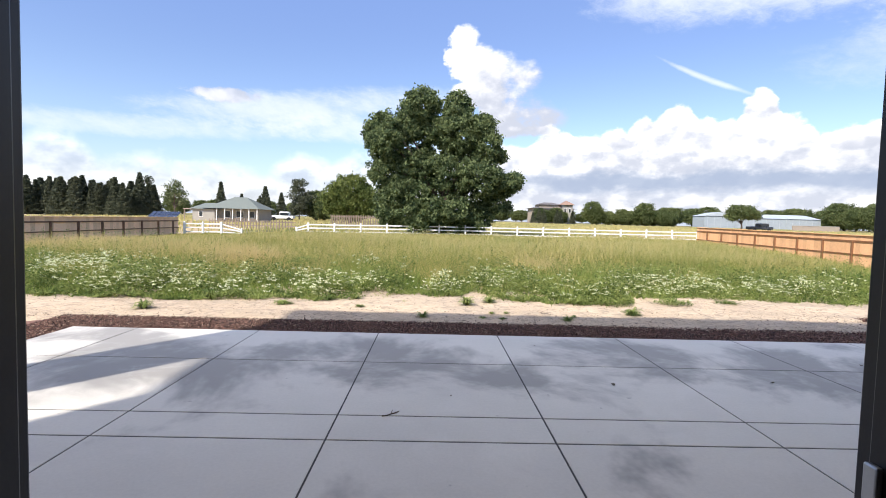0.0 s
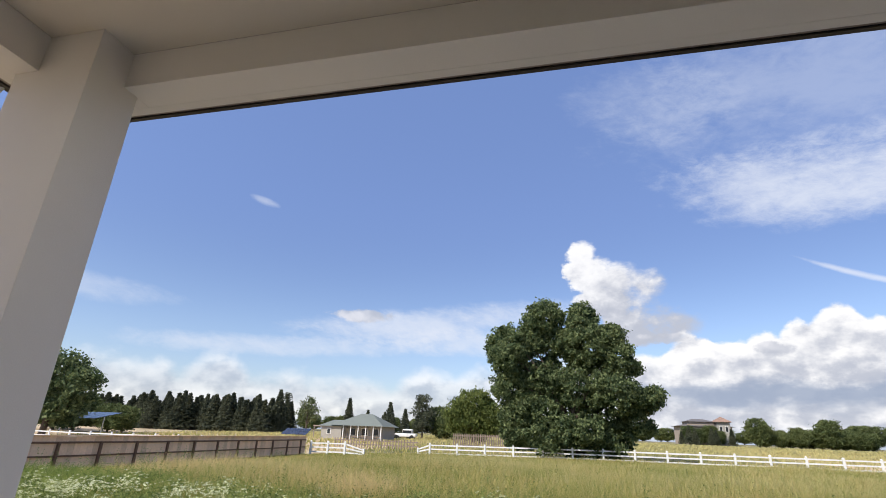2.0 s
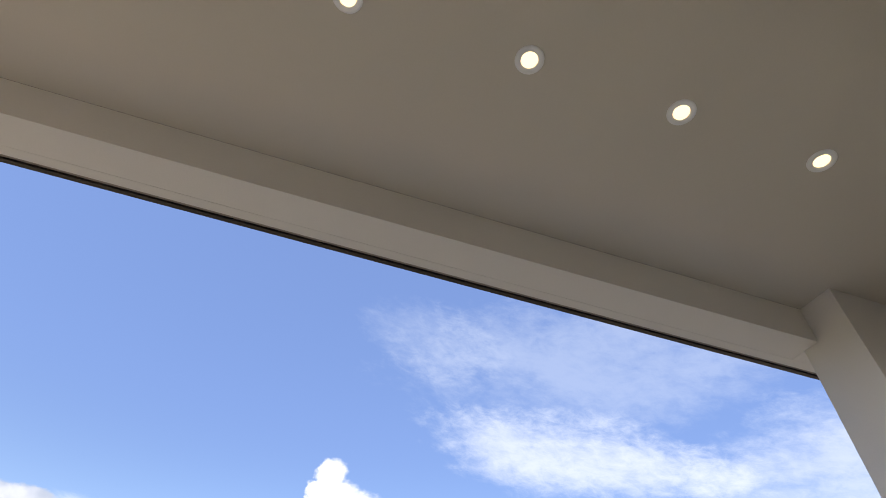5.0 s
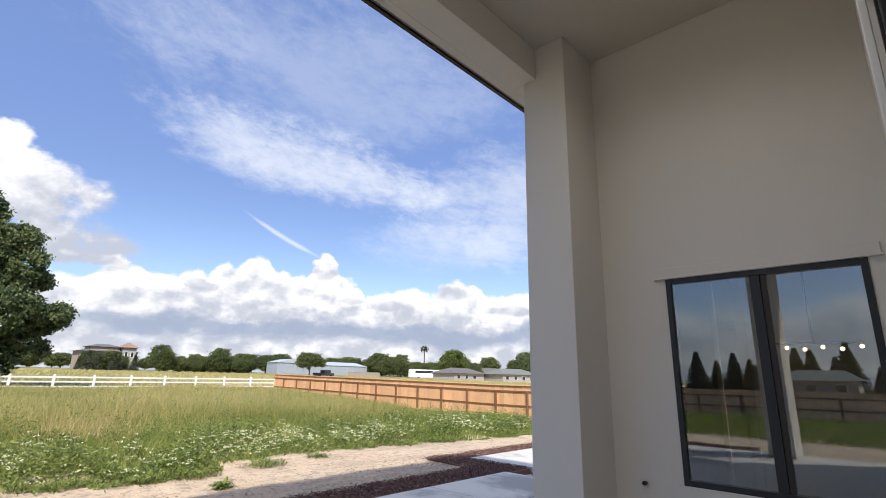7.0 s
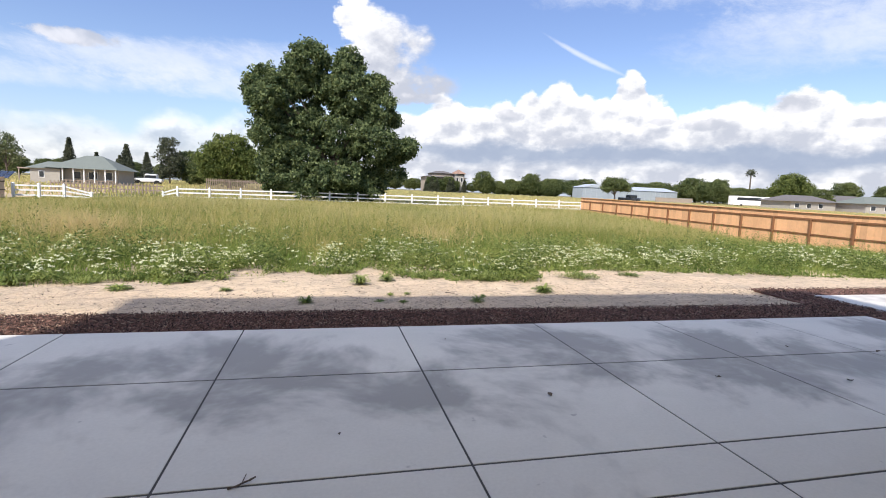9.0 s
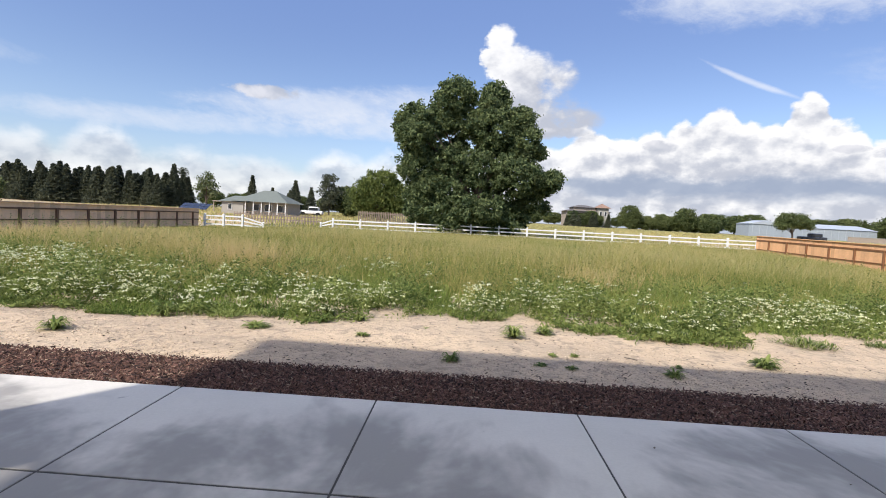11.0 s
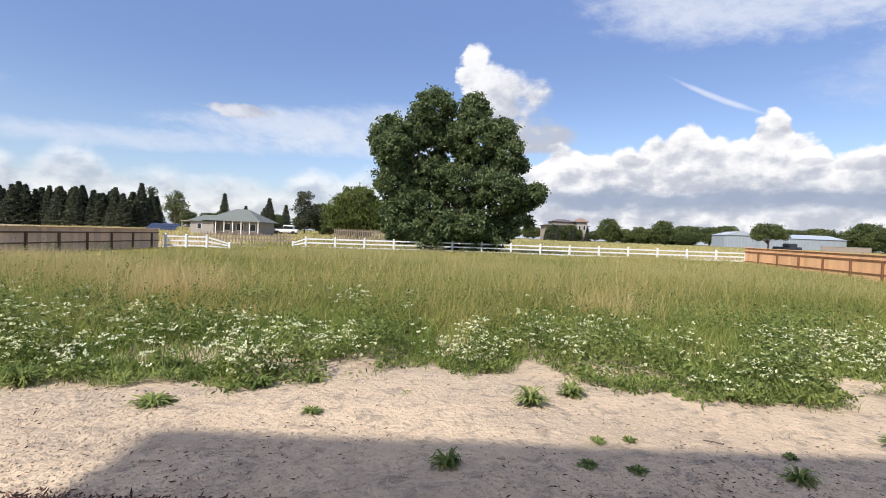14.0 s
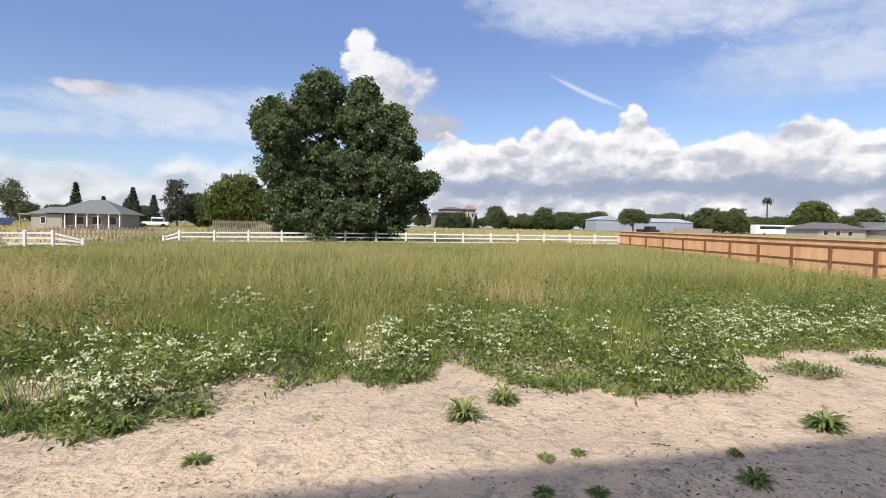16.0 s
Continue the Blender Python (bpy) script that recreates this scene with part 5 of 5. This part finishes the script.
metal_barn(97, 172, 11, 8, 4.2, 5.6, "pale grey metal barn with a gabled front")
metal_barn(107, 173, 33, 14, 3.8, 5.4, "long pale metal shed with a low roof", gable=False)


def low_wall():
    w = thing("yard_wall", "plain tan wall before the metal shed", "wall", at=pose(91, 120, float(land(0, 120))))
    bm = bmesh.new()
    box(bm, 0, 0, 0, 12, 0.25, 1.5)
    part("panel", bm, "wall_tan", w)
    bm = bmesh.new()
    box(bm, -0.1, -0.05, 1.5, 12.1, 0.3, 1.6)
    part("coping", bm, "wall_pale", w)


low_wall()


def low_house(x, y, w, h, ridge, roof, label, turn=0):
    z = float(land(0, y))
    ho = thing("low_house", label, "house", "houses behind the east fence", pose(x, y, z, 0, 0, turn))
    bm = bmesh.new()
    box(bm, 0, 0, 0, w, 8, h)
    part("wall", bm, "wall_pale", ho)
    part("roof", hip_roof(bmesh.new(), -0.7, -0.7, w + 0.7, 8.7, h, ridge, 0.55), roof, ho)
    for i in range(int(w / 3.5)):
        window_on(ho, 1.8 + i * 3.4, 0, h * 0.55, 1.3, 1.1)
    bm = bmesh.new()
    box(bm, w * 0.45, 0.5, 0, w * 0.8, 3.0, h + 0.1)
    part("wing", bm, "wall_tan", ho)


low_house(104, 90, 13, 2.1, 3.6, "roof_dark", "low grey-roofed house behind the cedar fence")
low_house(118, 84, 15, 2.2, 3.9, "roof", "low house with a blue-grey roof", -8)
low_house(-78, 4, 9, 2.3, 3.8, "roof", "white house on the plot west of the field", 90)
low_house(139, 108, 16, 2.6, 4.4, "roof_dark", "dark-roofed house among trees")


def vehicle(name, x, y, turn, length, height, paint, label, van=False):
    z = float(land(0, y))
    car = thing(name, label, "vehicle", "", pose(x, y, z, 0, 0, turn))
    w = 2.0
    bm = bmesh.new()
    box(bm, -length / 2, -w / 2, 0.45, length / 2, w / 2, height if van else height * 0.6, 0.15)
    if not van:
        box(bm, -length * 0.1, -w / 2 + 0.1, height * 0.55, length * 0.32, w / 2 - 0.1, height, 0.2)
    part("body", bm, paint, car)
    bm = bmesh.new()
    box(bm, -length * (0.42 if van else 0.08), -w / 2 - (0.01 if van else -0.085), height * 0.62, length * (0.1 if van else 0.3), -w / 2 + 0.1, height * 0.88, 0.03)
    part("side_window", bm, "pane_far", car)
    for sx in (-0.32, 0.32):
        for sy in (-1, 1):
            bm = bmesh.new()
            rod(bm, (sx * length, sy * (w / 2 - 0.2), 0.38), (sx * length, sy * (w / 2 + 0.02), 0.38), 0.38, sides=16)
            part("wheel", bm, "rubber", car)


vehicle("pickup_truck", -25.6, 83, 8, 3.9, 1.7, "car_white", "white pickup truck parked by the house")
vehicle("pickup_truck", 77.2, 112, 0, 5.4, 1.9, "car_dark", "dark pickup truck parked by the barn")
vehicle("parked_bus", 114, 110, -4, 14.0, 2.9, "car_white", "long white bus parked behind the fence", True)

# ---- mulch and stones ----
def mulch_bed():
    bm = bmesh.new()
    poly(bm, [(-4.75, 1.0), (-3.86, 1.0), (-3.86, 3.11), (8.6, 3.11), (8.6, 4.5), (12.5, 4.5), (12.5, 5.1), (8.05, 5.1), (7.85, 3.86), (-4.4, 3.86), (-4.75, 3.5)], -0.13, -0.035)
    bed = solid("mulch_bed", bm, "mulch", "border of dark red-brown bark mulch", "mulch bed")
    areas = [((-4.7, 1.0, -3.87, 3.2), 8000), ((-4.5, 3.12, 0.0, 3.88), 20000), ((0.0, 3.12, 3.5, 3.88), 18000), ((3.5, 3.12, 8.6, 3.88), 12000), ((7.9, 3.86, 8.6, 5.12), 1800), ((8.6, 4.5, 12.5, 5.12), 2500)]
    P = np.concatenate([np.stack([rng.uniform(a, c, n), rng.uniform(b, d, n) + 0.03 * rng.normal(size=n), rng.uniform(-0.035, 0.0, n)], 1) for (a, b, c, d), n in areas])
    P = P[~((P[:, 0] > -3.86) & (P[:, 0] < 8.6) & (P[:, 1] < 3.13))]
    n = len(P)
    a, t = rng.uniform(0, 2 * math.pi, n), rng.normal(size=n) * 0.5
    d = np.stack([np.cos(a) * np.cos(t), np.sin(a) * np.cos(t), np.sin(t)], 1)
    s = np.stack([-np.sin(a), np.cos(a), rng.normal(size=n) * 0.3], 1)
    u = np.cross(d, s)
    L, W = rng.uniform(0.006, 0.032, (n, 1)) * rng.uniform(0.6, 1.3, (n, 1)), rng.uniform(0.003, 0.009, (n, 1))
    v = np.stack([P - d * L, P + s * W - u * 0.003, P + d * L, P - s * W - u * 0.003, P + u * 0.006], 1).reshape(-1, 3)
    b = np.arange(n)[:, None] * 5
    f = np.concatenate([b + np.array([[0, 1, 4]]), b + np.array([[1, 2, 4]]), b + np.array([[2, 3, 4]]), b + np.array([[3, 0, 4]])], 0)
    tagged(new("mulch_chips", quick_mesh("mulch_chips", v, f, "mulch")), "loose dark red-brown bark chips", "mulch", "", "stuff")


mulch_bed()


def pebbles():
    n = 42000
    x, y = rng.uniform(-6, 8, n), 3.9 + rng.uniform(0, 1, n) ** 1.2 * 3.6
    keep = (patchy(x, y, 0.6, 3.0) > -0.25 + 0.1 * (y - 4))
    x, y = x[keep], y[keep]
    n = len(x)
    r = rng.uniform(0.003, 0.009, n) * rng.uniform(0.5, 1.3, n) * np.where(rng.uniform(0, 1, n) > 0.985, 2.4, 1.0)
    z = land(x, y) + 0.004
    bump = np.array([noise.noise(Vector((a * 0.9, b * 0.9, 0))) * 0.025 + noise.noise(Vector((a * 3.1, b * 3.1, 5))) * 0.010 for a, b in zip(x, y)])
    c = np.stack([x, y, z + bump], 1)
    o = np.array([[1, 0, 0], [0, 1, 0], [-1, 0, 0], [0, -1, 0], [0, 0, 0.7], [0, 0, -0.5]])
    v = (c[:, None, :] + o[None] * r[:, None, None] * rng.uniform(0.6, 1.4, (n, 6, 1))).reshape(-1, 3)
    t = np.array([[0, 1, 4], [1, 2, 4], [2, 3, 4], [3, 0, 4], [1, 0, 5], [2, 1, 5], [3, 2, 5], [0, 3, 5]])
    f = (np.arange(n)[:, None, None] * 6 + t[None]).reshape(-1, 3)
    tagged(new("pebbles", quick_mesh("pebbles", v, f, "pebble")), "small loose stones on the bare soil", "stones", "", "stuff")


pebbles()


def litter():
    """Dry stalks and crumbs of bark scattered on the bare strip."""
    n = 5200
    x, y = rng.uniform(-6, 8, n), 3.9 + rng.uniform(0, 1, n) ** 1.3 * 3.4
    keep = patchy(x, y, 1.1, 21.0) > rng.uniform(-0.35, 0.45, n)
    x, y = x[keep], y[keep]
    n = len(x)
    c = np.stack([x, y, land(x, y) + 0.012 + np.array([noise.noise(Vector((a * 0.9, b * 0.9, 0))) * 0.025 for a, b in zip(x, y)])], 1)
    v, f = leaf_quads(c, 0.009, 0.0, 0.85, 4.0)
    tagged(new("dry_litter", quick_mesh("dry_litter", v, f, "bark")), "brown dry stalks and crumbs on the bare soil", "litter", "", "stuff")


litter()


def twig(x, y, z, l, turn, seed):
    k = random.Random(seed)
    t = thing("twig", "thin dry broken twig lying on the ground", "twig", at=pose(x, y, z, 0, 0, turn))
    bm = bmesh.new()
    a = Vector((0, 0, 0.004))
    for i in range(4):
        b = a + Vector((l / 4, k.uniform(-0.02, 0.02), k.uniform(0, 0.006)))
        rod(bm, a, b, 0.006, 0.004, 6)
        a = b
    part("stem", bm, "bark", t)
    bm = bmesh.new()
    rod(bm, (l * 0.5, 0, 0.008), (l * 0.8, 0.06, 0.012), 0.003, 0.002, 6)
    part("side_twig", bm, "bark", t)


def dead_leaf(x, y, size, seed):
    """A curled dry leaf on the concrete."""
    k = random.Random(seed)
    n, V, F = 7, [], []
    for i in range(n):
        t = i / (n - 1)
        w = size * 0.42 * math.sin(math.pi * min(0.98, t * 0.95 + 0.03)) * k.uniform(0.7, 1.1)
        lift = 0.003 + size * (0.25 * t * t + k.uniform(0, 0.06))
        V += [(size * (t - 0.5), -w, lift + w * 0.6), (size * (t - 0.5), 0, lift), (size * (t - 0.5), w, lift + w * 0.5)]
    for i in range(n - 1):
        b = i * 3
        F += [(b, b + 1, b + 4, b + 3), (b + 1, b + 2, b + 5, b + 4)]
    ob = new("dead_leaf", quick_mesh("dead_leaf", V, F, "bark"))
    ob.matrix_world = pose(x, y, 0.0, 0, 0, k.uniform(0, 360))
    tagged(ob, "small curled dry leaf lying on the concrete", "leaf", "dry leaves on the patio")


for i, (dx, dy, ds) in enumerate(((2.33, 1.205, 0.045), (3.89, 1.35, 0.055), (4.98, 1.13, 0.06), (5.32, 2.01, 0.05), (6.17, 1.76, 0.05), (0.85, 0.85, 0.02), (2.9, 2.3, 0.025), (1.9, 2.6, 0.02))):
    dead_leaf(dx, dy, ds, 70 + i)
twig(0.33, 0.40, 0.0, 0.13, 25, 1)
twig(2.62, 5.0, -0.055, 0.14, 160, 2)

# ---- the patio, slab by slab ----
def build_patio():
    patio = thing("patio", "grey broom-finished concrete patio with sawn joints and dark stains", "patio", kind="structure")
    bm = bmesh.new()
    box(bm, -3.855, BACK - 0.02, -0.14, 7.86, 3.105, -0.004)
    part("joint_bed", bm, "joint", patio)
    xs = [-3.86, -3.04, -1.52, 0.0, 1.52, 3.04, 4.56, 6.08, 7.86]
    ys = [BACK - 0.02, 0.0, 0.418, 1.797, 3.11]
    g = 0.0065
    for i in range(len(xs) - 1):
        for j in range(len(ys) - 1):
            x0, x1, y0, y1 = xs[i] + g, xs[i + 1] - g, ys[j] + g * 1.3, ys[j + 1] - g * 1.3
            if j == 0 and i >= 6:
                continue
            if j == 0 and i == 5:
                x1 = WALL_R - 0.003
            if j == 1 and i == 5:
                x1 = PILLAR_R - 0.003
            if j == 1 and i >= 6 or j == 1 and i == 0:
                if i == 0:
                    x0 = PILLAR_L1 + 0.003
                else:
                    y0 = 0.44
                    continue
            bm = bmesh.new()
            box(bm, x0, y0, -0.10, x1, y1, 0.0, 0.003)
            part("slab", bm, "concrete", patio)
    walkway = thing("walkway", "pale concrete walkway slab beyond the mulch", "path", kind="structure")
    for k in range(3):
        bm = bmesh.new()
        box(bm, 8.62 + k * 1.4, 1.0, -0.10, 8.61 + (k + 1) * 1.4, 4.48, -0.01, 0.004)
        part("slab", bm, "concrete", walkway)


build_patio()
